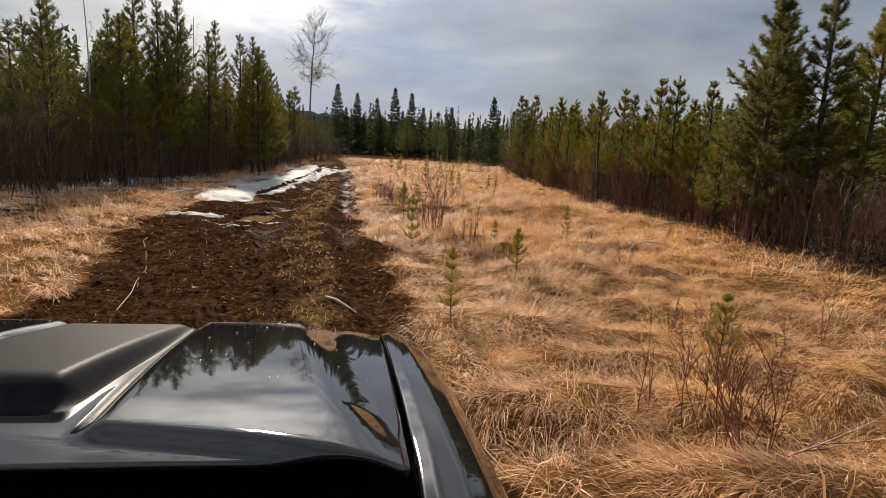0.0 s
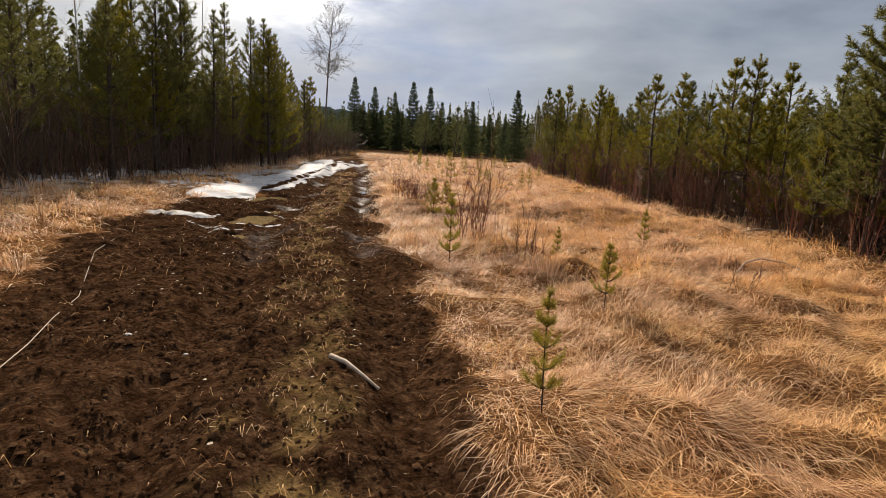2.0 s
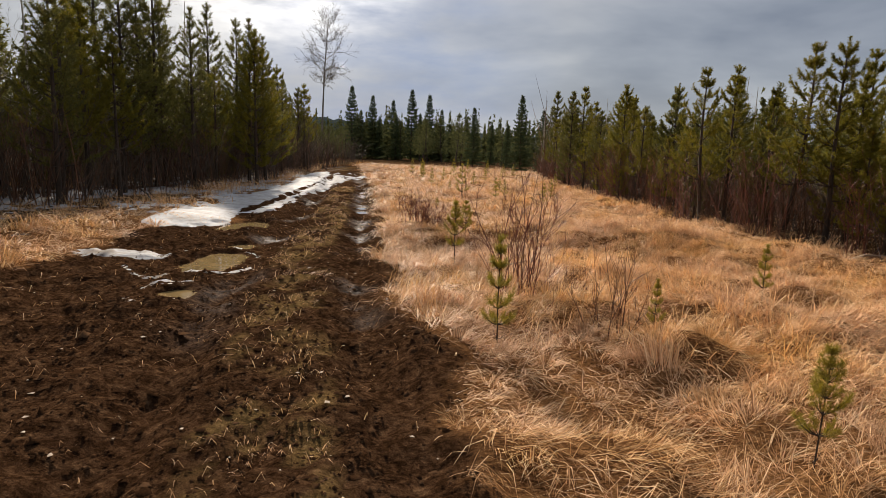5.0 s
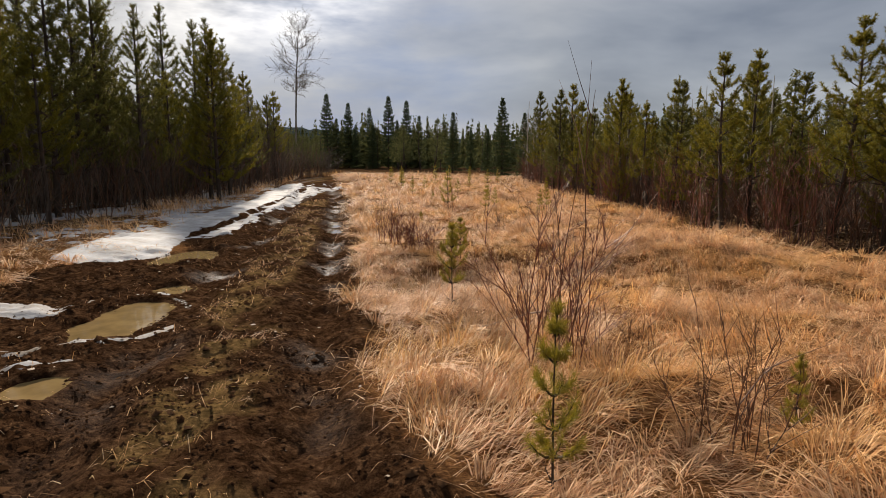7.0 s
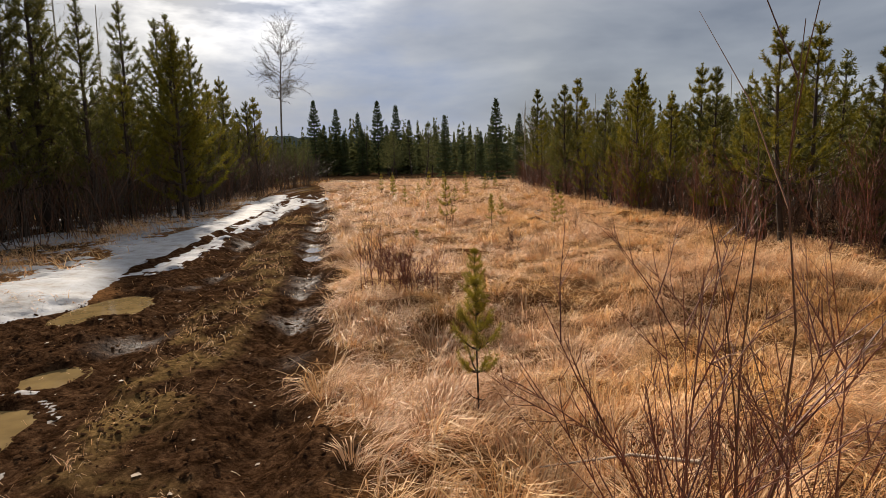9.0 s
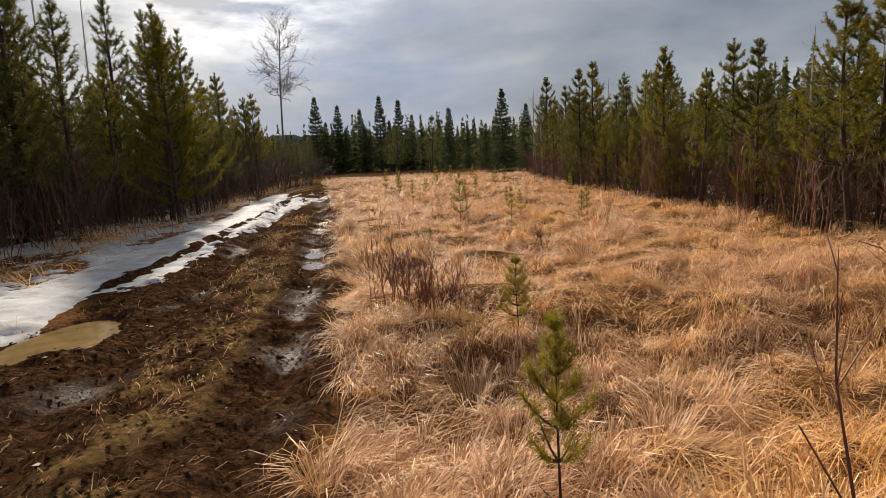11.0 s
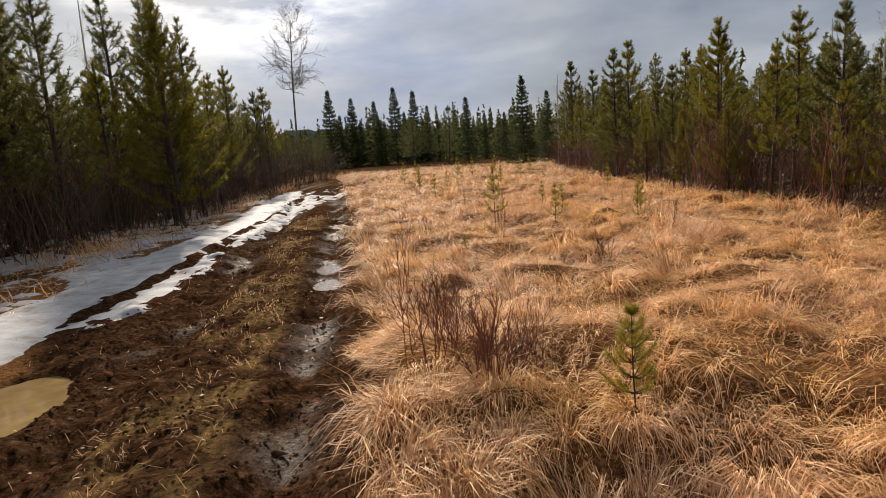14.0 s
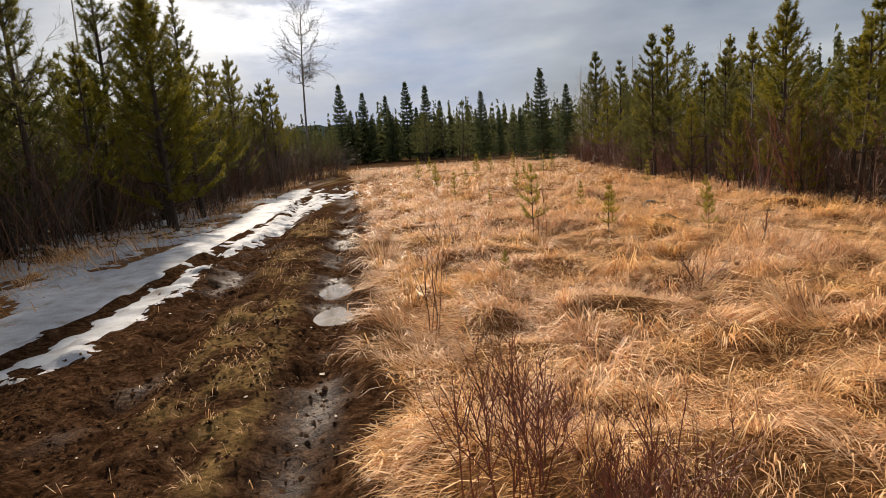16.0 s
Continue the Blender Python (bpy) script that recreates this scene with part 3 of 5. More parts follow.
def twiggy(seed, h, stems, lean, levels, mat, r0=0.008, kids=5, joined=True, spread0=0.06, ang=0.55):
    """A bare shrub: stems from one base, branching in levels."""
    rng = np.random.default_rng(seed)
    paths = []

    def grow(p, d, L, r, lev):
        pts, q = [p], p
        dd = d.copy()
        k = 4 if lev == levels else 2
        for _ in range(k):
            dd = dd + rng.normal(0, 0.09, 3) + np.array([0, 0, 0.05])
            dd /= np.linalg.norm(dd)
            q = q + dd * L / k
            pts.append(q)
        paths.append((pts, r * np.linspace(1, 0.25, k + 1)))
        if lev > 0:
            for _ in range(kids if lev == levels else max(2, kids - 2)):
                s = rng.uniform(0.25, 0.95)
                i = min(k - 1, int(s * k))
                b = pts[i] + (pts[i + 1] - pts[i]) * (s * k - i)
                out = rng.normal(size=3)
                out -= dd * out.dot(dd)
                out /= np.linalg.norm(out)
                nd = dd * math.cos(ang) + out * math.sin(ang)
                grow(b, nd, L * rng.uniform(0.25, 0.5) * (1.2 - 0.5 * s), r * 0.55, lev - 1)
    out = []
    for _ in range(stems):
        a, le = rng.uniform(0, 6.28), abs(rng.normal(0, lean))
        d = np.array([math.cos(a) * math.sin(le), math.sin(a) * math.sin(le), math.cos(le)])
        grow(np.array([rng.normal(0, spread0), rng.normal(0, spread0), -0.04]), d, h * rng.uniform(0.6, 1.05), r0 * rng.uniform(0.7, 1.2), levels)
        if not joined:
            v, f = tubes(paths, 3)
            out.append(mesh_of("stem", v, f, mat, True))
            paths.clear()
    if not joined:
        return out
    v, f = tubes(paths, 3)
    return mesh_of("crown", v, f, mat, True)


def bare_tree(seed, h, clear, crown_r, mat, r0=0.09, count=34, rise=0.07):
    """A leafless aspen: trunk mesh and branch mesh."""
    rng = np.random.default_rng(seed)
    u = np.linspace(0, 1, 9)
    w = rng.normal(0, 0.012 * h, 2)
    ax = [np.array([w[0] * math.sin(3 * t), w[1] * math.sin(2.2 * t), t * h - 0.15 * (t == 0)]) for t in u]
    tv, tf = tubes([(ax, r0 * (1 - u) ** 0.7 + 0.01)], 8)
    paths = []

    def grow(p, d, L, r, lev):
        pts, q, dd = [p], p, d.copy()
        for _ in range(3):
            dd = dd + rng.normal(0, 0.12, 3) + np.array([0, 0, rise])
            dd /= np.linalg.norm(dd)
            q = q + dd * L / 3
            pts.append(q)
        paths.append((pts, r * np.array([1, 0.75, 0.5, 0.22])))
        if lev:
            for _ in range(5 if lev == 2 else 4):
                s = rng.uniform(0.3, 1.0)
                i = min(2, int(s * 3))
                b = pts[i] + (pts[i + 1] - pts[i]) * (s * 3 - i)
                o = rng.normal(size=3)
                o -= dd * o.dot(dd)
                o /= np.linalg.norm(o)
                grow(b, dd * 0.78 + o * 0.62, L * rng.uniform(0.35, 0.6), r * 0.66, lev - 1)
    for _ in range(count):
        t = clear + (0.98 - clear) * rng.random() ** 0.9
        i = min(7, int(t * 8))
        p = ax[i] + (ax[i + 1] - ax[i]) * (t * 8 - i)
        a = rng.uniform(0, 6.28)
        v = (t - clear) / (1 - clear)
        L = crown_r * (0.45 + 0.7 * math.sin(math.pi * min(1, v * 0.9 + 0.1))) * rng.uniform(0.6, 1.1)
        el = radians(rng.uniform(0, 40) + 25 * v)
        grow(p, np.array([math.cos(a) * math.cos(el), math.sin(a) * math.cos(el), math.sin(el)]), L, r0 * 0.42 * (1.2 - t), 2)
    bv, bf = tubes(paths, 3)
    return mesh_of("trunk", tv, tf, mat, True), mesh_of("crown", bv, bf, mat, True)


def place(kit, name, x, y, h, base_h, label, category, group, rz=None, sx=1.0):
    """A plant of named parts at (x, y), scaled from its built height to h."""
    ob = new(name)
    ob.empty_display_size = 0.2
    s = h / base_h
    ob.matrix_basis = pose(x, y, gz(x, y) - 0.02, 0, 0, random.uniform(0, 360) if rz is None else rz) @ Matrix.Diagonal((s * sx, s * sx, s, 1))
    for pname, me in kit:
        child(pname, me, ob)
    return tagged(ob, label, category, group)


# tree kits: (built height, parts)
# Odd kits take the darker needles, standing in for trees in shade.
PINES = [(5.0, conifer("pine", 11 + k, 5.0, sp, cl, 330, 0.085, 0.0115, M_NEEDLE if k % 2 else M_LIGHT, step=0.42)) for k, (sp, cl) in enumerate([(1.10, 0.26), (0.95, 0.32), (1.2, 0.20), (0.95, 0.36), (1.05, 0.28)])]
DENSE = [(5.0, conifer("pine", 31 + k, 5.0, sp, 0.06, 330, 0.088, 0.0118, M_NEEDLE if k else M_LIGHT, step=0.34)) for k, sp in enumerate((1.15, 1.0))]
OPEN = [(3.5, conifer("pine", 41 + k, 3.5, 0.85, 0.16, 330, 0.075, 0.0095, M_LIGHT, step=0.36)) for k in range(2)]
TALL = [(7.0, conifer("pine", 51 + k, 7.0, sp, cl, 150, 0.115, 0.018, M_NEEDLE, step=0.44)) for k, (sp, cl) in enumerate([(1.35, 0.18), (1.2, 0.26), (1.45, 0.13)])]
BACK = [(6.0, conifer("pine", 61 + k, 6.0, 1.35, 0.06, 30, 0.17, 0.05, M_NEEDLE, step=0.46, light=True)) for k in range(3)]
SPRUCES = [(7.0, conifer("spruce", 71 + k, 7.0, sp, 0.03, 26, 0.17, 0.058, M_SPRUCE, step=0.3, light=True)) for k, sp in enumerate((1.5, 1.25, 1.7))]
FAR = [(6.0, conifer("pine", 91 + k, 6.0, 1.5, 0.12, 9, 0.30, 0.085, M_FARPINE, step=0.55, light=True)) for k in range(3)]
YOUNG = [(1.0, conifer("pine", 81 + k, 1.0, sp, 0.20, 520, 0.060, 0.0036, M_YOUNG, step=0.15)) for k, sp in enumerate((0.27, 0.22, 0.31, 0.20))]
SPROUT = [(1.0, conifer("pine", 86 + k, 1.0, sp, 0.20, 200, 0.055, 0.007, M_YOUNG, step=0.16, light=True)) for k, sp in enumerate((0.24, 0.19))]


def pine(x, y, h, kits, group, label, rz=None, sx=1.0):
    bh, (tr, cr) = random.choice(kits)
    return place((("trunk", tr), ("crown", cr)), "pine_tree", x, y, h, bh, label, "pine tree", group, rz, sx)


GR, GL, GF = "pines along the field", "pines along the track", "trees at the far end"
L_PINE = "young lodgepole pine with yellow-green needles at the clearing's edge"
L_DARK = "tall lodgepole pine with bare lower trunk beside the track"
# front of the right-hand wood: x, y, height, kit
for x, y, h, kit in [(6.9, 13.4, 5.45, DENSE), (7.35, 13.8, 5.2, DENSE), (8.2, 13.2, 5.35, DENSE), (8.9, 13.3, 5.0, PINES), (7.8, 14.9, 5.2, DENSE), (6.6, 14.6, 2.6, OPEN), (9.6, 14.2, 5.4, PINES),
                     (8.7, 15.8, 4.6, PINES), (6.3, 18.8, 4.15, PINES), (6.85, 18.1, 4.2, PINES), (7.4, 18.4, 3.6, DENSE), (6.9, 16.4, 2.6, OPEN),
                     (5.5, 21.4, 4.05, PINES), (6.35, 21.9, 4.3, PINES), (6.9, 20.6, 3.5, PINES), (5.8, 23.4, 2.7, OPEN), (6.0, 25.2, 3.95, DENSE), (5.2, 26.4, 3.4, PINES),
                     (5.4, 29.3, 4.4, DENSE), (5.0, 31.4, 3.6, PINES), (5.9, 27.7, 3.3, PINES), (4.55, 35.8, 4.75, DENSE), (5.4, 36.4, 5.0, PINES), (5.3, 33.4, 3.5, PINES),
                     (6.2, 31.2, 4.2, PINES), (4.9, 39.0, 3.7, PINES), (5.6, 41.5, 4.4, DENSE), (5.2, 45.0, 4.0, PINES), (6.3, 47.0, 5.4, PINES), (5.9, 50.5, 6.3, DENSE),
                     (7.0, 53.5, 5.2, PINES), (6.9, 34.2, 4.6, PINES), (7.2, 29.0, 4.6, PINES), (7.4, 24.0, 4.3, DENSE), (7.9, 37.5, 4.9, PINES), (7.6, 43.5, 5.0, PINES), (8.4, 20.0, 4.4, PINES),
                     (7.0, 17.3, 2.4, DENSE), (5.8, 22.6, 2.1, DENSE), (5.5, 24.4, 2.4, OPEN), (5.0, 27.9, 2.2, DENSE), (4.9, 30.4, 2.3, DENSE), (4.7, 33.0, 2.4, OPEN), (6.3, 20.1, 2.3, DENSE), (7.3, 15.8, 2.6, DENSE), (4.6, 37.6, 2.5, DENSE)]:
    pine(x, y, h, kit, GR, L_PINE, sx=1.22 if y < 14 else 1.05)
# the left-hand wood
for x, y, h, kit in [(-11.6, 14.6, 5.2, TALL), (-12.85, 19.6, 5.6, TALL), (-11.0, 16.6, 5.0, TALL), (-10.3, 19.0, 5.0, TALL), (-11.2, 20.4, 5.3, PINES),
                     (-14.8, 26.4, 6.5, TALL), (-11.4, 23.6, 6.5, TALL), (-12.0, 34.5, 7.6, TALL), (-10.3, 31.5, 6.9, TALL), (-9.5, 30.2, 5.8, DENSE),
                     (-10.3, 33.7, 6.6, TALL), (-12.35, 28.2, 6.3, TALL), (-12.0, 25.9, 6.5, TALL), (-14.0, 47.0, 7.2, PINES), (-12.8, 50.0, 6.3, PINES),
                     (-12.7, 48.0, 5.8, PINES), (-11.0, 37.2, 5.2, PINES), (-11.6, 40.5, 5.6, TALL), (-13.2, 43.0, 6.2, PINES), (-10.8, 27.2, 5.9, TALL),
                     (-13.4, 16.9, 5.9, TALL), (-14.2, 53.0, 5.6, PINES), (-16.0, 56.0, 5.2, PINES), (-10.6, 22.0, 4.2, PINES), (-13.0, 38.6, 6.6, TALL), (-12.9, 25.2, 7.6, TALL), (-12.2, 27.2, 7.4, TALL), 
                     (-13.5, 34.8, 8.3, TALL), (-11.7, 22.4, 5.4, PINES), (-10.9, 29.4, 4.4, PINES), (-11.3, 35.6, 5.0, DENSE)]:
    pine(x, y, h * (1.07 if y < 31 else 1.0), kit, GL, L_DARK)
# deeper rows on both sides
rng = np.random.default_rng(3)
for k in range(46):
    left = k % 2 == 0
    y = rng.uniform(12, 56)
    x = (-12.6 - rng.random() * 2.5 - max(0, y - 45) * 0.2) if left else (np.interp(y, [10, 16, 24, 36, 50, 60], [10.0, 8.8, 7.8, 7.0, 7.6, 8.6]) + rng.random() * 2.5)
    pine(x, y, rng.uniform(4.0, 5.6) if left else rng.uniform(3.0, 4.4), BACK, GL if left else GR, "pine tree deeper in the young wood")
for k in range(110):
    left = k % 2 == 0
    y = rng.uniform(8, 62) if left else rng.uniform(15, 66)
    x = (-13.5 - rng.random() ** 1.3 * 14 - max(0, y - 45) * 0.25) if left else (max(8.6, 6.6 + 0.06 * y) + rng.random() * 15)
    pine(x, y, rng.uniform(4.6, 6.6) if left else rng.uniform(3.6, 5.2) * (1.0 if y < 45 else 1.2), BACK, GL if left else GR, "pine tree deeper in the young wood")
for k in range(34):
    y = rng.uniform(54, 92)
    pine(-13.5 - 0.16 * (y - 54) - rng.random() * 12, y, rng.uniform(3.6, 5.6), BACK if y < 70 else FAR, GL, "pine tree beyond the bend of the track")
for k in range(16):
    y = rng.uniform(58, 78)
    pine(rng.uniform(8.5, 20), y, rng.uniform(4.0, 5.6), BACK, GR, "pine tree deeper in the young wood")
# far end: dark spruces, pines behind
for x, y, h in [(-20.3, 110, 12.4), (-16.7, 110, 10.9), (-13.2, 110, 10.2), (-10.0, 110, 12.1), (-6.9, 110, 11.3), (-4.7, 110, 8.8), (0.25, 74, 6.8), (4.8, 64.4, 7.3),
                (7.0, 66.0, 6.1), (-12.0, 104, 7.4), (-8.2, 106, 7.8), (4.4, 78, 5.2), (-18.4, 108, 8.2), (3.0, 90, 6.0), (-15.0, 107, 7.2)]:
    bh, (tr, cr) = random.choice(SPRUCES)
    place((("trunk", tr), ("crown", cr)), "spruce_tree", x, y, h, bh, "dark narrow spruce at the far end of the clearing", "spruce tree", GF, None, 0.9)
for k in range(70):
    a = rng.uniform(-34, 14)
    d = rng.uniform(82, 125)
    pine(math.sin(radians(a)) * d - 2, math.cos(radians(a)) * d, rng.uniform(4.6, 6.8), FAR, GF, "distant pine in the woods behind the clearing", sx=1.15)



def far_woods(count, seed, spot, label):
    """Distant conifers, each a spire of ragged drooping sprays, as one mass."""
    rng = np.random.default_rng(seed)
    V, k = [], 0
    for _ in range(count):
        x, y = spot(rng)
        h, r = rng.uniform(6, 9.0), rng.uniform(1.5, 2.4)
        m = 64
        u = rng.random(m) ** 0.8
        z = gz(x, y) + h * u
        az = rng.uniform(0, 6.28, m)
        L = r * (1.02 - u) * rng.uniform(0.5, 1.2, m) + 0.15
        c, s = np.cos(az), np.sin(az)
        w = 0.28 + 0.5 * (1 - u)
        top = np.stack([np.full(m, x) - s * w * 0.5, np.full(m, y) + c * w * 0.5, z], 1)
        top2 = np.stack([np.full(m, x) + s * w * 0.5, np.full(m, y) - c * w * 0.5, z + 0.25], 1)
        end = np.stack([x + c * L, y + s * L, z - 0.25 * L + rng.normal(0, 0.2, m)], 1)
        V.append(np.stack([top, top2, end], 1).reshape(-1, 3))
    v = np.concatenate(V)
    me = mesh_of("far_woods", v, np.arange(len(v)).reshape(-1, 3), M_FARPINE)
    return tagged(new("far_woods", me), label, "forest", kind="stuff")


def beyond(rng):
    a, d = radians(rng.uniform(-60, 60)), rng.uniform(104, 190)
    return math.sin(a) * d, math.cos(a) * d


def flank(rng):
    y = rng.uniform(-20, 100)
    return (-24 - rng.random() * 26 - max(0, y - 50) * 0.3) if rng.random() < 0.6 else (24 + rng.random() * 25), y


far_woods(2000, 8, beyond, "dense distant conifer forest behind the clearing")
far_woods(420, 9, flank, "dense conifer forest on both sides of the clearing")

# bare aspens and birches
tr, br = bare_tree(5, 16.5, 0.50, 2.5, M_DARKASPEN, 0.12, 90, 0.03)
aspen = place((("trunk", tr), ("crown", br)), "aspen_tree", -19.5, 84, 18.6, 16.5, "tall leafless aspen with pale trunk above the woods", "aspen tree", "bare trees", 0)
aspen.matrix_basis = Matrix.Translation(aspen.matrix_basis.translation) @ pose(0, 0, 0, 0, 3.0, 0) @ Matrix.Diagonal((18.6 / 16.5,) * 3 + (1,))
tr2, br2 = bare_tree(6, 6.0, 0.22, 0.75, M_ASPEN, 0.030, 12)
for x, y, h in [(5.0, 50.6, 5.2), (5.3, 50.9, 5.8), (5.7, 51.2, 5.5), (6.0, 51.6, 6.2), (6.3, 51.0, 5.4), (5.6, 50.2, 4.8), (6.6, 51.5, 5.9), (6.9, 50.5, 5.3), (7.2, 47.5, 5.6), (8.1, 44.5, 5.4), (9.0, 41.0, 5.2),
                (8.6, 30.0, 4.4), (7.9, 24.0, 4.0), (10.6, 30.5, 5.0), (-15.0, 33.0, 9.0), (-14.0, 29.0, 8.6), (-16, 38, 9.0), (-13.2, 22.0, 6.6), (-14.5, 18.5, 7.0),
                (6.9, 27.0, 3.6), (5.9, 30.2, 3.4), (6.4, 33.0, 3.4)]:
    place((("trunk", tr2), ("crown", br2)), "birch_tree", x, y, h, 6.0, "slender leafless birch with pale bark", "birch tree", "bare trees")

# brush along the wood's edge
BRUSH = [twiggy(100 + k, 1.6, 9, 0.4, 2, M_TWIG, 0.011, 3, spread0=0.25) for k in range(3)]
THIN = [twiggy(105 + k, 1.7, 11, 0.28, 1, M_TWIG, 0.009, 4, spread0=0.35) for k in range(3)]
GBRUSH = [twiggy(110 + k, 1.8, 8, 0.35, 2, M_GREYTWIG, 0.012, 3, spread0=0.25) for k in range(3)]
for k in range(330):
    side = k % 5
    if side < 3:
        y = rng.uniform(9, 60)
        x = np.interp(y, [0, 10, 14, 17, 22, 29, 36, 50, 62], [7.6, 7.5, 7.0, 6.3, 5.4, 4.9, 4.7, 4.9, 7.0]) + abs(rng.normal(0, 1.0))
    else:
        y = rng.uniform(9, 58)
        x = np.interp(y, [0, 12, 20, 40, 58], [-9.3, -9.6, -9.9, -10.4, -13]) - abs(rng.normal(0, 1.8))
    red = rng.random() < (0.8 if side < 3 else 0.55)
    me = (BRUSH if red else GBRUSH)[k % 3]
    place((("crown", me),), "willow_brush", x, y, (rng.uniform(0.9, 2.2) if side < 3 else rng.uniform(1.1, 2.6)), 1.7, "reddish-brown leafless brush under the pines" if red else "grey-brown leafless brush under the pines", "shrub", "brush at the wood's edge")
RED = [twiggy(120 + k, 1.7, 16, 0.24, 2, M_REDTWIG, 0.009, 4, spread0=0.16) for k in range(2)]
for k, (x, y, h) in enumerate([(4.9, 27.6, 2.3), (5.7, 23.0, 1.9), (6.2, 19.0, 2.0), (5.5, 25.4, 1.8), (4.6, 46.0, 1.8), (5.0, 33.5, 1.7), (6.7, 13.2, 1.7), (5.0, 30.3, 2.0), (4.5, 38.0, 1.5), (7.4, 12.6, 1.9), (4.7, 42.5, 1.6), (5.9, 19.6, 1.7), (6.6, 16.6, 1.7), (4.8, 29.0, 2.1), (5.2, 21.8, 1.6), (4.4, 34.6, 1.4), (5.3, 24.4, 2.0), (6.6, 15.2, 1.6), (5.9, 20.2, 2.1)]):
    place((("crown", RED[k % 2]),), "willow_brush", x, y, h, 1.7, "dense rust-red leafless willow at the wood's edge", "shrub", "brush at the wood's edge")


def brush_mass(spots, label):
    """Thickets nobody could count, joined into one mass: (mesh, x, y, height, turn)."""
    V, F, base = [], [], 0
    for me, x, y, h, turn in spots:
        v = np.empty(len(me.vertices) * 3, np.float32)
        me.vertices.foreach_get("co", v)
        f = np.empty(len(me.loops), np.int32)
        me.loops.foreach_get("vertex_index", f)
        v = v.reshape(-1, 3) * (h / 1.7)
        c, s = math.cos(turn), math.sin(turn)
        V.append(np.stack([(v[:, 0] * c - v[:, 1] * s) * 1.25 + x, (v[:, 0] * s + v[:, 1] * c) * 1.25 + y, v[:, 2] + gz(x, y) - 0.02], 1))
        F.append(f.reshape(-1, 4) + base)
        base += len(v)
    ob = new("thicket", mesh_of("thicket", np.concatenate(V), np.concatenate(F), spots[0][0].materials[0], True))
    return tagged(ob, label, "thicket", kind="stuff")


inner = {0: [], 1: []}
for k in range(120):
    left = k % 2 > 0
    y = rng.uniform(10, 60) if left else rng.uniform(13, 42)
    x = rng.uniform(-19, -11.5) if left else rng.uniform(7.0, 15)
    inner[k % 4 // 2].append(((BRUSH, GBRUSH)[k % 4 // 2][k % 3], x, y, rng.uniform(2.0, 3.2) if left else rng.uniform(1.3, 2.1), rng.uniform(0, 6.28)))
for k in range(40):
    x, y = rng.uniform(-26, -12), rng.uniform(58, 82)
    inner[1].append((GBRUSH[k % 3], x, y, rng.uniform(2.0, 3.6), rng.uniform(0, 6.28)))
for k in range(64):
    y = rng.uniform(13, 62)
    x = np.interp(y, [10, 14, 17, 22, 29, 36, 50, 62], [8.0, 7.6, 6.4, 5.9, 5.4, 5.0, 5.2, 7.0]) + abs(rng.normal(0, 1.6))
    inner[0].append((THIN[k % 3], x, y, rng.uniform(0.9, 2.1), rng.uniform(0, 6.28)))
for k in range(100):
    y = rng.uniform(11, 60)
    x = np.interp(y, [12, 20, 40, 60], [-11.0, -11.2, -11.6, -14]) - abs(rng.normal(0, 2.2))
    inner[1].append((THIN[k % 3], x, y, rng.uniform(1.6, 4.2), rng.uniform(0, 6.28)))
brush_mass(inner[0], "tall reddish-brown leafless thicket inside the wood")
brush_mass(inner[1], "tall grey-brown leafless thicket inside the wood")

# saplings in the field: x, y, height
for x, y, h in [(0.12, 5.98, 0.77), (1.09, 8.54, 0.72), (-0.55, 10.36, 0.95), (2.5, 12.0, 0.66), (2.42, 4.9, 0.74), (-0.97, 14.0, 0.92), (-0.79, 16.55, 0.70),
                (0.19, 24.6, 0.83), (-0.9, 25.4, 1.25), (1.75, 24.6, 0.82), (0.58, 25.9, 0.66), (2.13, 25.6, 0.8), (-1.39, 41.0, 1.35), (-0.34, 34.2, 0.82),
                (0.59, 28.7, 0.74), (-2.95, 36.3, 1.0), (-2.3, 33.5, 0.9), (-1.9, 38.2, 0.8), (-3.2, 41.0, 1.1), (0.4, 39.0, 0.9), (1.6, 42.0, 1.0), (-4.2, 45.0, 1.2),
                (-1.4, 30.3, 0.55), (0.95, 10.9, 0.55), (-0.5, 47.0, 1.2), (2.6, 46.0, 1.0), (-3.9, 50.0, 1.1), (-1.6, 22.6, 0.35), (3.4, 33.0, 0.8), (1.0, 50.0, 1.2)]:
    bh, (tr, cr) = random.choice(YOUNG if y < 24 else SPROUT)
    place((("trunk", tr), ("crown", cr)), "pine_sapling", x, y, h, bh, "small yellow-green pine sapling in dry grass", "sapling", "saplings in the field", None, 0.82)

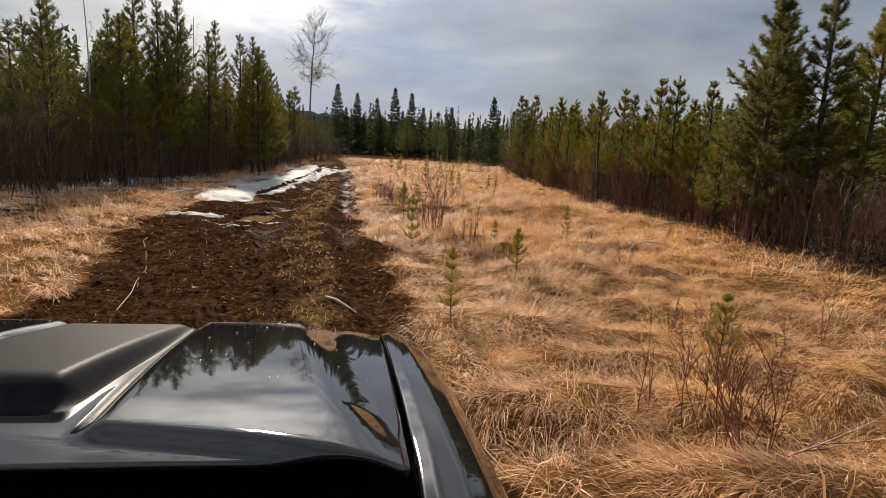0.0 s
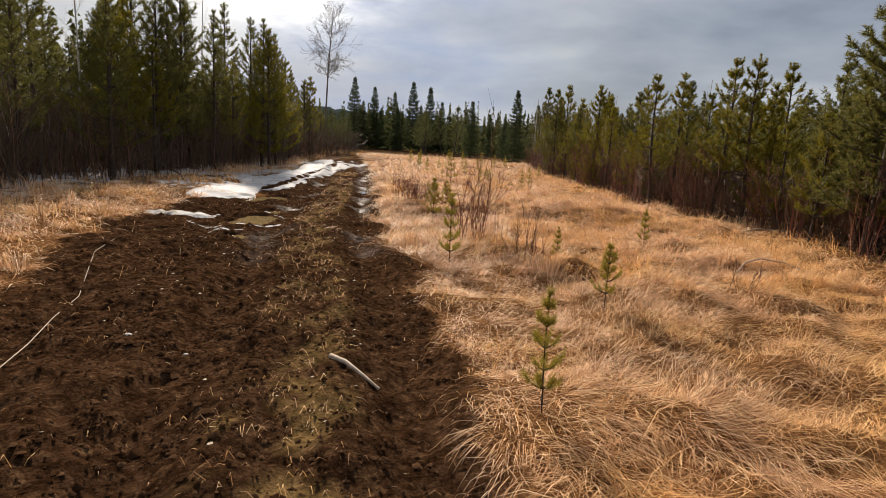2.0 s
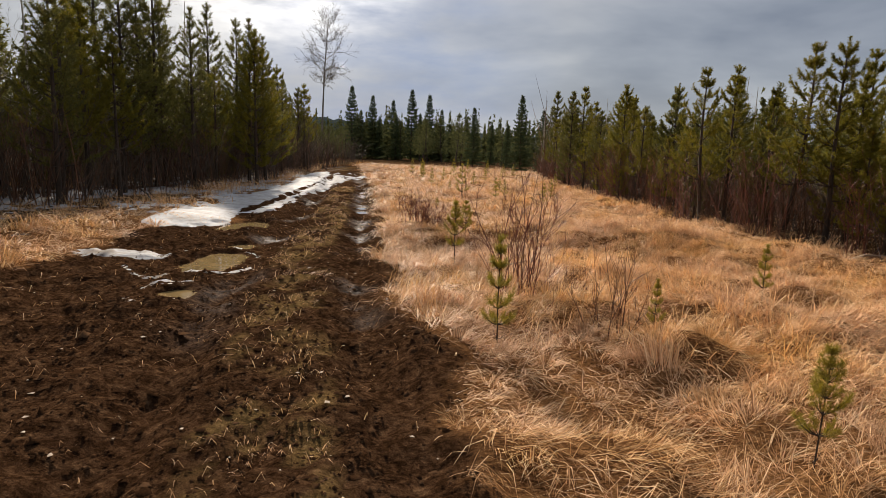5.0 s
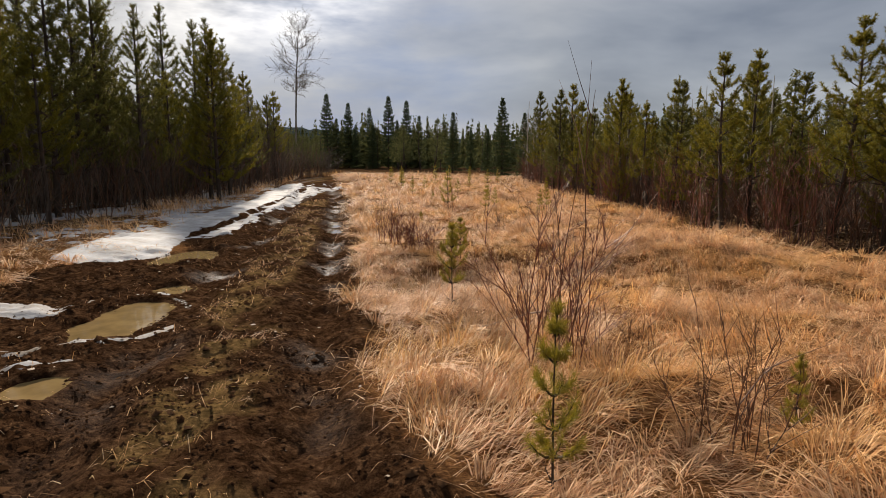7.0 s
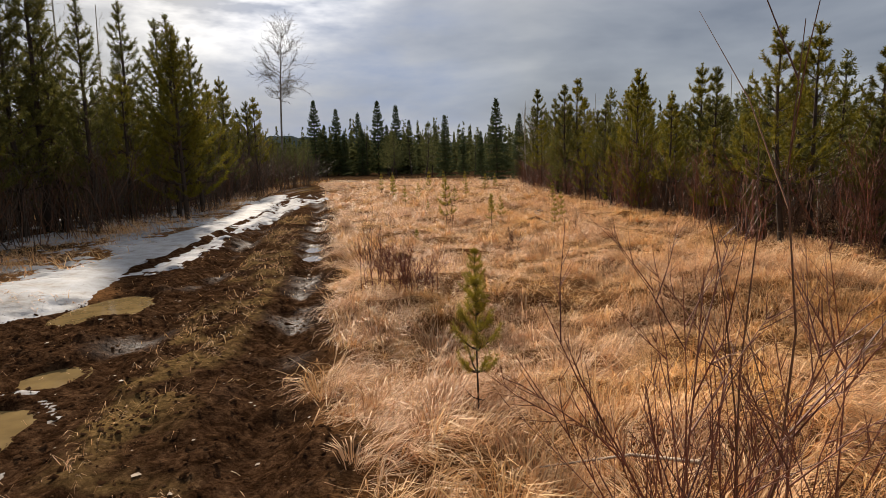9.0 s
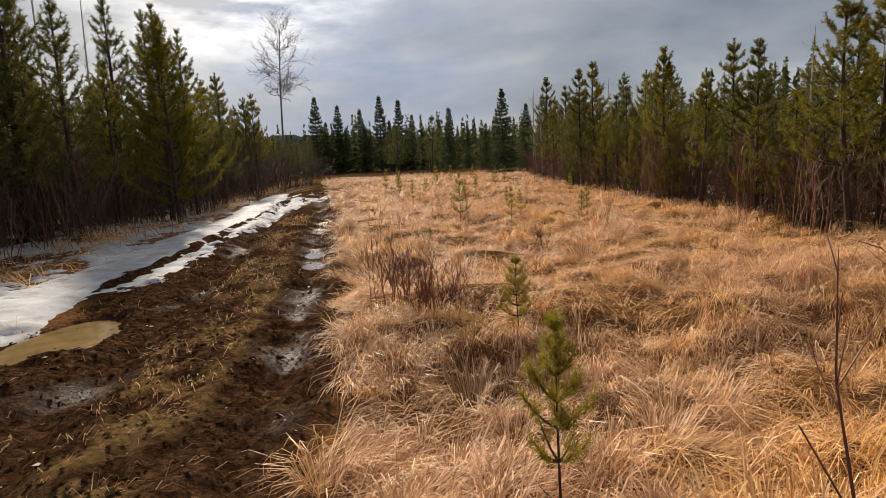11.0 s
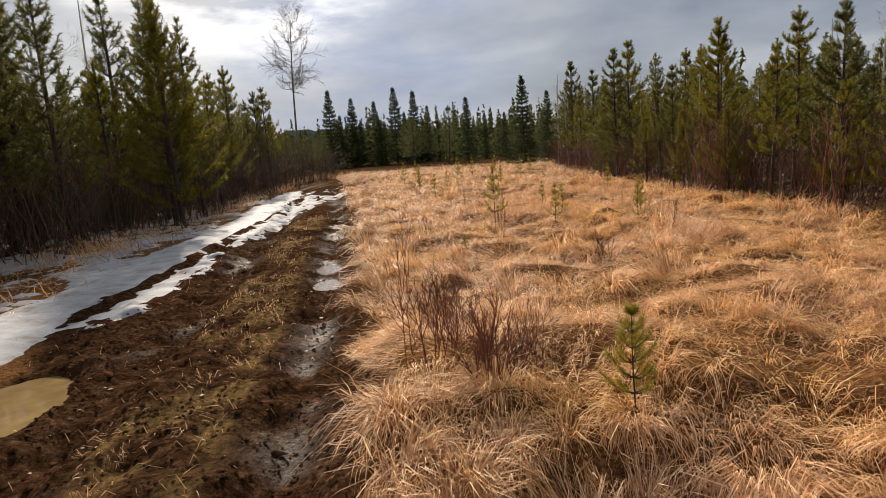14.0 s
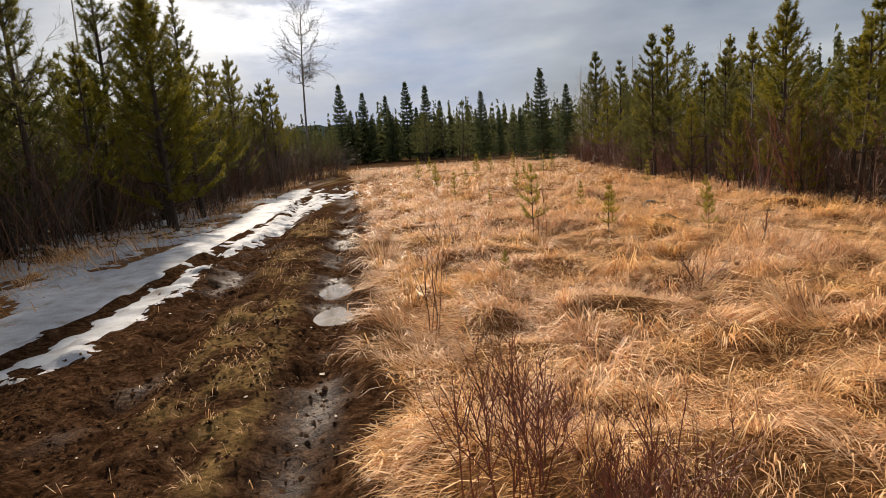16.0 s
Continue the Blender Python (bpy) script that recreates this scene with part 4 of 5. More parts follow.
# bare shrubs in the field: x, y, height, stems, mesh seed, lean
for i, (x, y, h, st, le, lv) in enumerate([(1.86, 3.5, 1.05, 13, 0.42, 2), (1.54, 4.0, 0.95, 2, 0.1, 1), (4.26, 6.26, 1.35, 2, 0.25, 2), (2.5, 6.2, 0.62, 5, 0.3, 1), (0.54, 10.7, 1.0, 11, 0.13, 1),
                             (-0.28, 12.15, 1.45, 9, 0.34, 2), (-0.15, 12.0, 1.3, 5, 0.25, 2), (-0.16, 12.1, 2.3, 2, 0.05, 0), (-0.04, 12.2, 2.35, 1, 0.05, 1),
                             (-1.97, 17.5, 0.84, 9, 0.16, 2), (-1.62, 17.15, 0.76, 10, 0.18, 2), (-1.36, 17.25, 0.66, 8, 0.22, 2), (-1.80, 17.9, 0.66, 7, 0.2, 2),
                             (-2.46, 20.6, 1.25, 3, 0.12, 1), (1.82, 23.2, 0.85, 4, 0.22, 1), (-0.82, 24.9, 1.15, 3, 0.1, 1), (0.3, 21.5, 0.55, 9, 0.4, 1), (-1.95, 18.4, 0.75, 5, 0.2, 1),
                             (0.42, 12.2, 0.5, 10, 0.35, 1), (-2.2, 24.5, 0.6, 6, 0.3, 1), (3.0, 9.6, 0.6, 5, 0.3, 1), (-8.2, 9.6, 0.8, 9, 0.3, 1), (-8.6, 12.6, 0.6, 9, 0.4, 1), (4.9, 12.8, 0.6, 3, 0.2, 1)]):
    me = twiggy(200 + i, h * 0.92, int(st * 1.35), le, lv, M_REDTWIG if lv == 2 else M_TWIG, (0.0044 + 0.0012 * h) * (1.15 if lv == 2 else 1.0), 7 if lv == 2 else 5, spread0=0.04 + 0.006 * st, joined=False)
    place([("stem", m) for m in me], "bare_shrub", x, y, 1.0, 1.0, "leafless reddish shrub stems in dry grass", "shrub", "bare shrubs in the field", 0)


# ---- dry grass ----
def grass(name, xs, ys, count, keep, length, width, seed, label, upright=0.13, mat=M_STRAW):
    """Matted blades over a stretch of the plan; keep(x, y) gives the share kept."""
    rng = np.random.default_rng(seed)
    x, y = rng.uniform(*xs, count), rng.uniform(*ys, count)
    # gather towards tussocks
    cell = 0.42
    wx = x + 0.55 * vnoise(x / 0.9, y / 0.9, 33) + 0.25 * y
    wy = y + 0.55 * vnoise(x / 0.8, y / 0.8, 34) - 0.25 * x
    cx, cy = np.floor(wx / cell), np.floor(wy / cell)
    hx = LAT[(cx.astype(int) * 7 + 3) % 256, (cy.astype(int) * 13 + 5) % 256]
    hy = LAT[(cx.astype(int) * 11 + 9) % 256, (cy.astype(int) * 5 + 1) % 256]
    tx, ty = x + (cx + 0.15 + 0.7 * hx) * cell - wx, y + (cy + 0.15 + 0.7 * hy) * cell - wy
    pull = rng.random(count) ** 1.2 * 0.6
    x, y = x + (tx - x) * pull, y + (ty - y) * pull
    # Thinner in hollows, where the darkened ground stands in for shade.
    thin = (0.3 + 0.7 * smooth01(-0.55, 0.05, vnoise(x / 0.33, y / 0.33, 26) + 0.5 * vnoise(x / 1.3, y / 1.3, 27))) * (0.45 + 0.55 * smooth01(-0.55, 0.0, vnoise(x / 0.42, y / 0.42, 5)))
    ok = rng.random(count) < keep(x, y) * thin
    x, y, tx, ty = x[ok], y[ok], tx[ok], ty[ok]
    m = len(x)
    flow = 2.2 * vnoise(x / 2.1, y / 2.1, 21) + 0.8 * vnoise(x / 0.5, y / 0.5, 22) - 1.2
    e = 0.1
    sx = (ground_z(x + e, y) - ground_z(x - e, y)) / (2 * e)
    sy = (ground_z(x, y + e) - ground_z(x, y - e)) / (2 * e)
    ox, oy = x - tx, y - ty
    o = np.hypot(ox, oy) + 1e-6
    dx = np.cos(flow) * 0.9 + ox / o * 0.35 - sx * 3.0 + rng.normal(0, 0.55, m)
    dy = np.sin(flow) * 0.9 + oy / o * 0.35 - sy * 3.0 + rng.normal(0, 0.55, m)
    dn = np.hypot(dx, dy) + 1e-6
    dx, dy = dx / dn, dy / dn
    tall = smooth01(-0.4, 0.7, fbm(x / 2.2, y / 2.2, 31))
    L = length * rng.uniform(0.45, 1.25, m) * (0.75 + 0.5 * tall)
    up = rng.random(m) < upright * (0.4 + 1.2 * tall)
    el0 = np.radians(np.where(up, rng.uniform(45, 80, m), rng.uniform(4, 42, m)))
    el1 = el0 - np.radians(np.where(up, rng.uniform(10, 45, m), rng.uniform(25, 70, m)))
    el2 = el1 - np.radians(rng.uniform(10, 50, m))
    z0 = ground_z(x, y) - 0.01
    lift = 0.01 + 0.075 * rng.random(m) ** 1.6
    p = np.stack([x, y, z0], 1)
    pts = [p]
    for el, sh, q in ((el0, 0.34, 1.0), (el1, 0.36, 0.9), (el2, 0.30, 0.5)):
        d = np.stack([dx * np.cos(el), dy * np.cos(el), np.sin(el)], 1) * (L * sh)[:, None]
        nx = pts[-1] + d
        nx[:, 2] = np.maximum(nx[:, 2], ground_z(nx[:, 0], nx[:, 1]) + lift * q)
        pts.append(nx)
    th = rng.uniform(0, 2 * np.pi, m)
    w = width * rng.uniform(0.6, 1.3, m)
    side = np.stack([-dy + 0.4 * np.cos(th), dx + 0.4 * np.sin(th), 0.5 * np.cos(th)], 1)
    side *= (w / np.linalg.norm(side, axis=1))[:, None] / 2
    v = np.stack([pts[0] - side, pts[0] + side, pts[1] * 0.45 + pts[2] * 0.55 - side * 0.8, pts[1] * 0.45 + pts[2] * 0.55 + side * 0.8, pts[3]], 1).reshape(-1, 3)
    b = (np.arange(m) * 5)[:, None]
    f = np.concatenate([b + np.array([[0, 1, 3]]), b + np.array([[0, 3, 2]]), b + np.array([[2, 3, 4]])])
    return tagged(new(name, mesh_of(name, v, f, mat)), label, "grass", kind="stuff")


def tussocks(xs, ys, spacing, keep, blades, length, width, seed, label, low=35):
    """Clumps of grass that rise from one root and fall over outwards and with the lie of the field."""
    rng = np.random.default_rng(seed)
    gx, gy = np.meshgrid(np.arange(*xs, spacing), np.arange(*ys, spacing))
    cx = gx.ravel() + rng.uniform(-0.48, 0.48, gx.size) * spacing
    cy = gy.ravel() + rng.uniform(-0.48, 0.48, gx.size) * spacing
    # Fewer clumps in hollows, baring the darkened ground as shade.
    ok = rng.random(len(cx)) < keep(cx, cy) * (0.45 + 0.75 * smooth01(-0.4, 0.5, vnoise(cx / 1.6, cy / 1.6, 41))) * (0.4 + 0.6 * smooth01(-0.5, 0.1, vnoise(cx / 0.42, cy / 0.42, 5)))
    cx, cy = cx[ok], cy[ok]
    k = len(cx)
    size = rng.lognormal(0, 0.28, k)
    lie = 2.4 * vnoise(cx / 2.4, cy / 2.4, 21) + 0.9 * rng.normal(size=k) - 1.2
    flop = rng.uniform(0.35, 1.2, k)
    num = (blades * size).astype(int)
    i = np.repeat(np.arange(k), num)
    m = len(i)
    sz = size[i]
    az = rng.uniform(0, 2 * np.pi, m)
    r = 0.09 * sz * rng.random(m) ** 0.6
    x, y = cx[i] + r * np.cos(az), cy[i] + r * np.sin(az)
    dx, dy = np.cos(az) + 1.5 * flop[i] * np.cos(lie[i]), np.sin(az) + 1.5 * flop[i] * np.sin(lie[i])
    dn = np.hypot(dx, dy) + 1e-6
    dx, dy = dx / dn, dy / dn
    L = length * sz * rng.uniform(0.55, 1.2, m)
    el = np.radians(rng.uniform(low, 2 * low, m))
    pts = [np.stack([x, y, ground_z(x, y) - 0.02], 1)]
    lift = 0.012 + 0.05 * rng.random(m)
    for drop, sh in ((0, 0.36), (np.radians(rng.uniform(40, 80, m)), 0.34), (np.radians(rng.uniform(25, 80, m)), 0.30)):
        el = el - drop
        q = pts[-1] + np.stack([dx * np.cos(el), dy * np.cos(el), np.sin(el)], 1) * (L * sh)[:, None]
        q[:, 2] = np.maximum(q[:, 2], ground_z(q[:, 0], q[:, 1]) + lift)
        pts.append(q)
    th = rng.uniform(0, 2 * np.pi, m)
    side = np.stack([-dy + 0.4 * np.cos(th), dx + 0.4 * np.sin(th), 0.3 * np.cos(th)], 1)
    side *= (width * rng.uniform(0.6, 1.3, m) / np.linalg.norm(side, axis=1))[:, None] / 2
    v = np.stack([pts[0] - side, pts[0] + side, pts[1] - side, pts[1] + side, pts[2] - side * 0.7, pts[2] + side * 0.7, pts[3]], 1).reshape(-1, 3)
    b = (np.arange(m) * 7)[:, None]
    f = np.concatenate([b + np.array([[0, 1, 3]]), b + np.array([[0, 3, 2]]), b + np.array([[2, 3, 5]]), b + np.array([[2, 5, 4]]), b + np.array([[4, 5, 6]])])
    return tagged(new("grass_tussocks", mesh_of("grass_tussocks", v, f, M_STRAW)), label, "grass", kind="stuff")


def off_track(x, y):
    k = (1 - mud_mask(x, y)) ** 2
    return k * (1 - 0.75 * forest_mask(x, y))


L_GRASS = "matted straw-coloured dry grass covering the clearing"
grass("dry_grass", (-3.4, 4.8), (3.0, 26.0), 300000, lambda x, y: off_track(x, y) * (x > right_edge(y) - 0.6), 0.33, 0.0042, 1, L_GRASS, upright=0.06)
grass("dry_grass", (-3.0, 5.0), (9.0, 34.0), 90000, lambda x, y: off_track(x, y) * (x > right_edge(y) - 0.2), 0.34, 0.008, 8, "bleached upper layer of matted dry grass", upright=0.3)
L_TUFT = "straw-coloured tussocks of dry grass fallen over in the clearing"
open_field = lambda x, y: off_track(x, y) * (x > right_edge(y) - 0.1)
tussocks((-0.8, 5.8), (3.0, 10.0), 0.26, open_field, 26, 0.22, 0.0038, 50, "low matted clumps of dry grass beside the track", 24)
tussocks((-3.4, 5.6), (10.0, 19.0), 0.36, open_field, 75, 0.37, 0.0052, 51, L_TUFT)
tussocks((-6.0, 6.2), (19.0, 34.0), 0.42, open_field, 48, 0.44, 0.009, 52, L_TUFT)
tussocks((-10.0, 6.5), (34.0, 62.0), 0.75, open_field, 30, 0.55, 0.02, 53, L_TUFT)
tussocks((-9.0, -3.2), (5.0, 17.0), 0.50, lambda x, y: off_track(x, y) * (x < left_edge(y) + 0.2), 45, 0.38, 0.007, 54, "tussocks of dry grass on the bank beside the track")
tussocks((-2.6, 5.0), (15.7, 17.3), 0.17, open_field, 30, 0.34, 0.005, 55, "dry grass hanging over the low bank across the clearing")
grass("dry_grass", (-11.5, 10.0), (-9.0, 3.2), 40000, lambda x, y: off_track(x, y) * smooth01(-9, -5, y), 0.42, 0.012, 10, L_GRASS)
grass("dry_grass", (4.8, 9.4), (3.0, 26.0), 34000, lambda x, y: off_track(x, y), 0.40, 0.010, 2, L_GRASS)
grass("dry_grass", (-7.0, 8.0), (26.0, 40.0), 42000, lambda x, y: off_track(x, y) * (x > right_edge(y) - 0.4), 0.42, 0.013, 3, L_GRASS)
grass("dry_grass", (-12.0, 9.0), (40.0, 75.0), 34000, lambda x, y: off_track(x, y) * (x > right_edge(y) - 0.4), 0.5, 0.03, 4, L_GRASS)
grass("dry_grass", (-10.5, -3.2), (3.0, 18.0), 42000, lambda x, y: off_track(x, y) * (x < left_edge(y) + 0.4), 0.32, 0.008, 5, "dry straw grass on the bank beside the track")
grass("dry_grass", (-16.0, -6.5), (18.0, 70.0), 26000, lambda x, y: off_track(x, y) * (x < left_edge(y) - 1.4) * 0.7 + 0.08 * forest_mask(x, y), 0.5, 0.016, 6, "sparse dry grass under the trees beside the track", upright=0.5)
grass("verge_grass", (-15, -7.0), (13.0, 62.0), 42000, lambda x, y: smooth01(0.0, -0.4, x - np.interp(y, [19, 26, 30, 36, 42, 48, 62], [-8.0, -8.0, -8.4, -9.5, -10.3, -11.2, -13.6])) * smooth01(-3.2, -0.6, x - np.interp(y, [19, 26, 30, 36, 42, 48, 62], [-8.0, -8.0, -8.4, -9.5, -10.3, -11.2, -13.6])) * (0.15 + 0.85 * smooth01(26, 34, y) * 0.8 + 0.15),
      0.55, 0.009, 9, "tall golden-brown dry weeds between snow and trees", upright=1.0)
grass("verge_grass", (-6, 1.5), (3.0, 34.0), 90000, lambda x, y: mud_mask(x, y) * np.clip(0.7 * smooth01(0.32, 0.6, np.abs(x - rut_x(y))) * (x > rut_x(y) - 1.25) * (x < rut_x(y)) * smooth01(-0.2, 0.5, fbm(x * 1.3, y * 0.7, 12)) + 0.05, 0, 1),
      0.13, 0.004, 7, "short flattened grass between the wheel ruts", upright=0.03)


grass("verge_grass", (-11.6, -8.2), (10.5, 27.0), 11000, lambda x, y: smooth01(-11.6, -10.2, x) * smooth01(-8.2, -9.0, x) * (0.25 + 0.75 * smooth01(-0.2, 0.5, fbm(x * 0.9, y * 0.9, 19))),
      0.5, 0.0075, 11, "straggling brown weeds at the foot of the trees", upright=1.0)


# ---- clods and litter on the ground ----
def scatter_bits(name, xs, ys, count, keep, size, seed, mat, label, category, flat=0.6):
    rng = np.random.default_rng(seed)
    x, y = rng.uniform(*xs, count), rng.uniform(*ys, count)
    ok = rng.random(count) < keep(x, y)
    x, y = x[ok], y[ok]
    m = len(x)
    octa = np.array([[1, 0, 0], [0, 1, 0], [-1, 0, 0], [0, -1, 0], [0, 0, 1], [0, 0, -1.0]])
    s = size * rng.lognormal(0, 0.45, m)
    v = octa[None] * s[:, None, None] * rng.uniform(0.55, 1.25, (m, 6, 3)) + rng.normal(0, 0.15, (m, 6, 3)) * s[:, None, None]
    v[:, :, 2] *= flat
    a = rng.uniform(0, 6.28, m)
    c, sn = np.cos(a)[:, None], np.sin(a)[:, None]
    vx, vy = v[:, :, 0] * c - v[:, :, 1] * sn, v[:, :, 0] * sn + v[:, :, 1] * c
    z = ground_z(x, y)
    v = np.stack([vx + x[:, None], vy + y[:, None], v[:, :, 2] + (z + s * flat * 0.1)[:, None]], 2).reshape(-1, 3)
    tri = np.array([[0, 1, 4], [1, 2, 4], [2, 3, 4], [3, 0, 4]])
    f = (np.arange(m)[:, None, None] * 6 + tri[None]).reshape(-1, 3)
    return tagged(new(name, mesh_of(name, v, f, mat)), label, category, kind="stuff")


scatter_bits("mud_clods", (-7.2, 1.2), (3, 34), 150000, lambda x, y: mud_mask(x, y) * (0.45 + 0.6 * smooth01(-0.3, 0.5, fbm(x, y, 17))) * smooth01(34, 14, y), 0.0125, 41, M_CLOD, "crumbled dark mud clods on the track", "mud")
scatter_bits("wood_chips", (-7, 0.5), (3, 30), 2600, lambda x, y: mud_mask(x, y) * 0.35, 0.012, 42, M_STICK, "pale wood chips and straw bits on the mud", "debris", 0.3)
scatter_bits("leaf_litter", (-13, -6), (8, 46), 17000, lambda x, y: 0.7 * (1 - mud_mask(x, y)) * (x < left_edge(y) - 1.0) * (y > 10), 0.032, 43, M_LITTER, "dead leaves and twigs on the forest floor", "leaf litter", 0.35)
scatter_bits("leaf_litter", (5.5, 11), (9, 40), 9000, lambda x, y: forest_mask(x, y), 0.04, 44, M_LITTER, "dead leaves and twigs under the pines", "leaf litter", 0.35)


# ---- snow ----
def snow(name, xs, ys, step, mask, thick, label, kind, mat=M_SNOW):
    gx, gy = np.arange(*xs, step), np.arange(*ys, step)
    X, Y = np.meshgrid(gx, gy)
    m = mask(X, Y)
    Z = ground_z(X, Y) + np.clip(m, -0.25, 1) * thick * (1 + 0.15 * vnoise(X * 3, Y * 3, 4))
    k = len(gx)
    i = (np.arange(len(gy) - 1)[:, None] * k + np.arange(k - 1)[None])
    corner = np.maximum.reduce([m[:-1, :-1], m[1:, :-1], m[:-1, 1:], m[1:, 1:]])
    i = i[corner > 0].ravel()
    f = np.stack([i, i + 1, i + k + 1, i + k], 1)
    used, inv = np.unique(f, return_inverse=True)
    v = np.stack([X.ravel(), Y.ravel(), Z.ravel()], 1)[used]
    return tagged(new(name, mesh_of(name, v, inv.reshape(-1, 4), mat, True)), label, "snow", kind=kind)


def main_strip(x, y):
    lo = np.interp(y, [16.4, 17.3, 18.5, 22, 26.2, 30, 36, 42, 48], [-7.0, -7.25, -7.5, -7.85, -7.95, -8.4, -9.5, -10.4, -11.3])
    hi = np.interp(y, [16.4, 17.6, 19, 20.5], [-6.6, -5.8, -6.15, -6.5])
    hi = np.where(y > 20.5, ridge_x(y) - 0.10, hi)
    d = np.minimum(x - lo, hi - x)
    d = np.minimum(d, np.minimum(y - 16.6, 46.5 - y) * 0.6)
    w = 0.05 * fbm(x * 1.3, y * 1.3, 51) + 0.04 * vnoise(x * 6, y * 6, 52)
    return np.clip((d + w) / 0.22, -1, 1)


def second_strip(x, y):
    lo = ridge_x(y) + np.interp(y, [20, 22, 27], [0.22, 0.18, 0.14])
    hi = np.interp(y, [20, 22, 24, 26.4, 30, 36, 41], [-5.75, -5.85, -6.02, -6.2, -6.45, -7.15, -7.95])
    d = np.minimum(np.minimum(x - lo, hi - x), np.minimum(y - 20.0, 41 - y) * 0.5)
    d = d - 0.3 * np.exp(-((y - 25.2) / 0.7) ** 2)
    return np.clip((d + 0.12 * fbm(x * 1.9, y * 1.2, 55) + 0.15 * vnoise(x * 7, y * 7, 56)) / 0.16, -1, 1)


def wood_patches(x, y):
    edge = left_edge(y) - np.where(y > 18, 1.3, 1.5)
    n = fbm(x * 0.9, y * 0.6, 61, 4) + 0.85 * vnoise(x * 5, y * 5, 62) + 0.55 * vnoise(x * 9, y * 9, 63)
    n = n + 0.02 - 1.3 * smooth01(-9.2, -8.5, x) * smooth01(18.5, 16.5, y) + 0.10 * smooth01(17, 19, y) * smooth01(-10.9, -9.9, x) - 0.25 * smooth01(15.5, 18, y) * smooth01(-9.9, -10.9, x) - 0.9 * smooth01(-0.4, 0.2, x - edge) - 1.6 * smooth01(-12.5, -16.5, x) - 1.8 * smooth01(11.5, 7.5, y) - 1.8 * smooth01(45, 51.5, y)
    return np.clip(n / 0.4, -1, 1)


snow("snow_bank", (-12, -5), (16, 48), 0.06, main_strip, 0.028, "melting strip of old snow beside the wheel ruts", "stuff")
snow("snow_bank", (-9.5, -5.5), (19.5, 42), 0.06, second_strip, 0.024, "thin dirty snow left between the wheel ruts", "stuff")
snow("snow_patches", (-17, -6.5), (7, 52), 0.10, wood_patches, 0.045, "patchy thin snow under the trees beside the track", "stuff")

def ice_patch(x, y):
    d = np.hypot((x + 5.85) / 0.8, (y - 13.9) / 0.34)
    e = np.hypot((x + 4.6) / 0.95, (y - 13.55) / 1.25)
    f = np.hypot((x + 4.05) / 0.45, (y - 11.7) / 0.55)
    w = 0.35 * fbm(x * 2.2, y * 2.2, 71) + 0.2 * vnoise(x * 9, y * 9, 72)
    rim = np.minimum(np.abs(e - 0.85), np.abs(f - 0.95)) * 4.8 + 0.08
    return np.clip((1 - np.minimum(d, 0.75 + rim)) / 0.35 + w - 0.35, -1, 1)


snow("ice_patch", (-7.2, -3.2), (10.8, 15.2), 0.05, ice_patch, 0.02, "dirty white rotting ice round the muddy puddles", "stuff", M_DIRTY)

# ---- puddles ----
for px, py, a, b, lev, what in PUDDLES:
    bm = bmesh.new()
    k = 40
    ring = [bm.verts.new((a * 1.3 * math.cos(q * 2 * math.pi / k), b * 1.3 * math.sin(q * 2 * math.pi / k), 0)) for q in range(k)]
    low = [bm.verts.new((v.co.x * 0.9, v.co.y * 0.9, -0.03)) for v in ring]
    bm.faces.new(ring)
    bm.faces.new(low[::-1])
    for q in range(k):
        bm.faces.new((ring[q], low[q], low[(q + 1) % k], ring[(q + 1) % k]))
    mat, lab = {"mud": (M_MUDWATER, "ochre muddy puddle in the churned track"), "clear": (M_WATER, "small shiny puddle in the wheel rut")}[what]
    ob = part("puddle", bm, mat, None)
    ob.matrix_basis = pose(px, py, lev)
    tagged(ob, lab, "puddle", kind="structure")


# ---- sticks, stones, a log ----
def stick(pts, r, label, category="stick", mat=M_STICK):
    P = [np.array([x, y, gz(x, y) + h]) for x, y, h in pts]
    v, f = tubes([(P, np.linspace(r, r * 0.45, len(P)))], 6)
    return tagged(new("stick", mesh_of("stick", v, f, mat, True)), label, category)


stick([(-1.34, 6.7, 0.02), (-1.2, 6.55, 0.03), (-1.05, 6.4, 0.025), (-0.92, 6.28, 0.015)], 0.022, "pale broken branch lying on the mud")
stick([(3.30, 10.45, 0.08), (3.45, 10.6, 0.24), (3.75, 10.8, 0.30), (4.05, 10.75, 0.26), (4.25, 10.65, 0.14)], 0.016, "dead grey branch arching over the grass")
stick([(-3.40, 6.0, 0.004), (-3.62, 6.7, 0.006), (-3.92, 7.4, 0.004), (-4.15, 8.1, 0.006), (-4.55, 8.9, 0.005), (-5.05, 9.8, 0.008), (-5.65, 11.6, 0.02)], 0.0055, "long thin pale stem lying across the mud")
stick([(-4.2, 6.2, 0.02), (-4.05, 6.05, 0.05)], 0.02, "short pale stick at the track's edge")
stick([(0.2, 3.6, 0.03), (0.32, 3.25, 0.1), (0.4, 2.95, 0.06)], 0.009, "thin dark twig in the grass", mat=M_TWIG)
stick([(1.3, 25.9, 0.05), (1.5, 25.8, 0.09), (1.75, 25.75, 0.05)], 0.06, "charred stub of log in the grass", "log", M_BARK)
stick([(-0.1, 12.6, 0.25), (-0.3, 12.9, 0.16), (-0.7, 13.2, 0.08)], 0.011, "pale dead stem leaning in the grass")


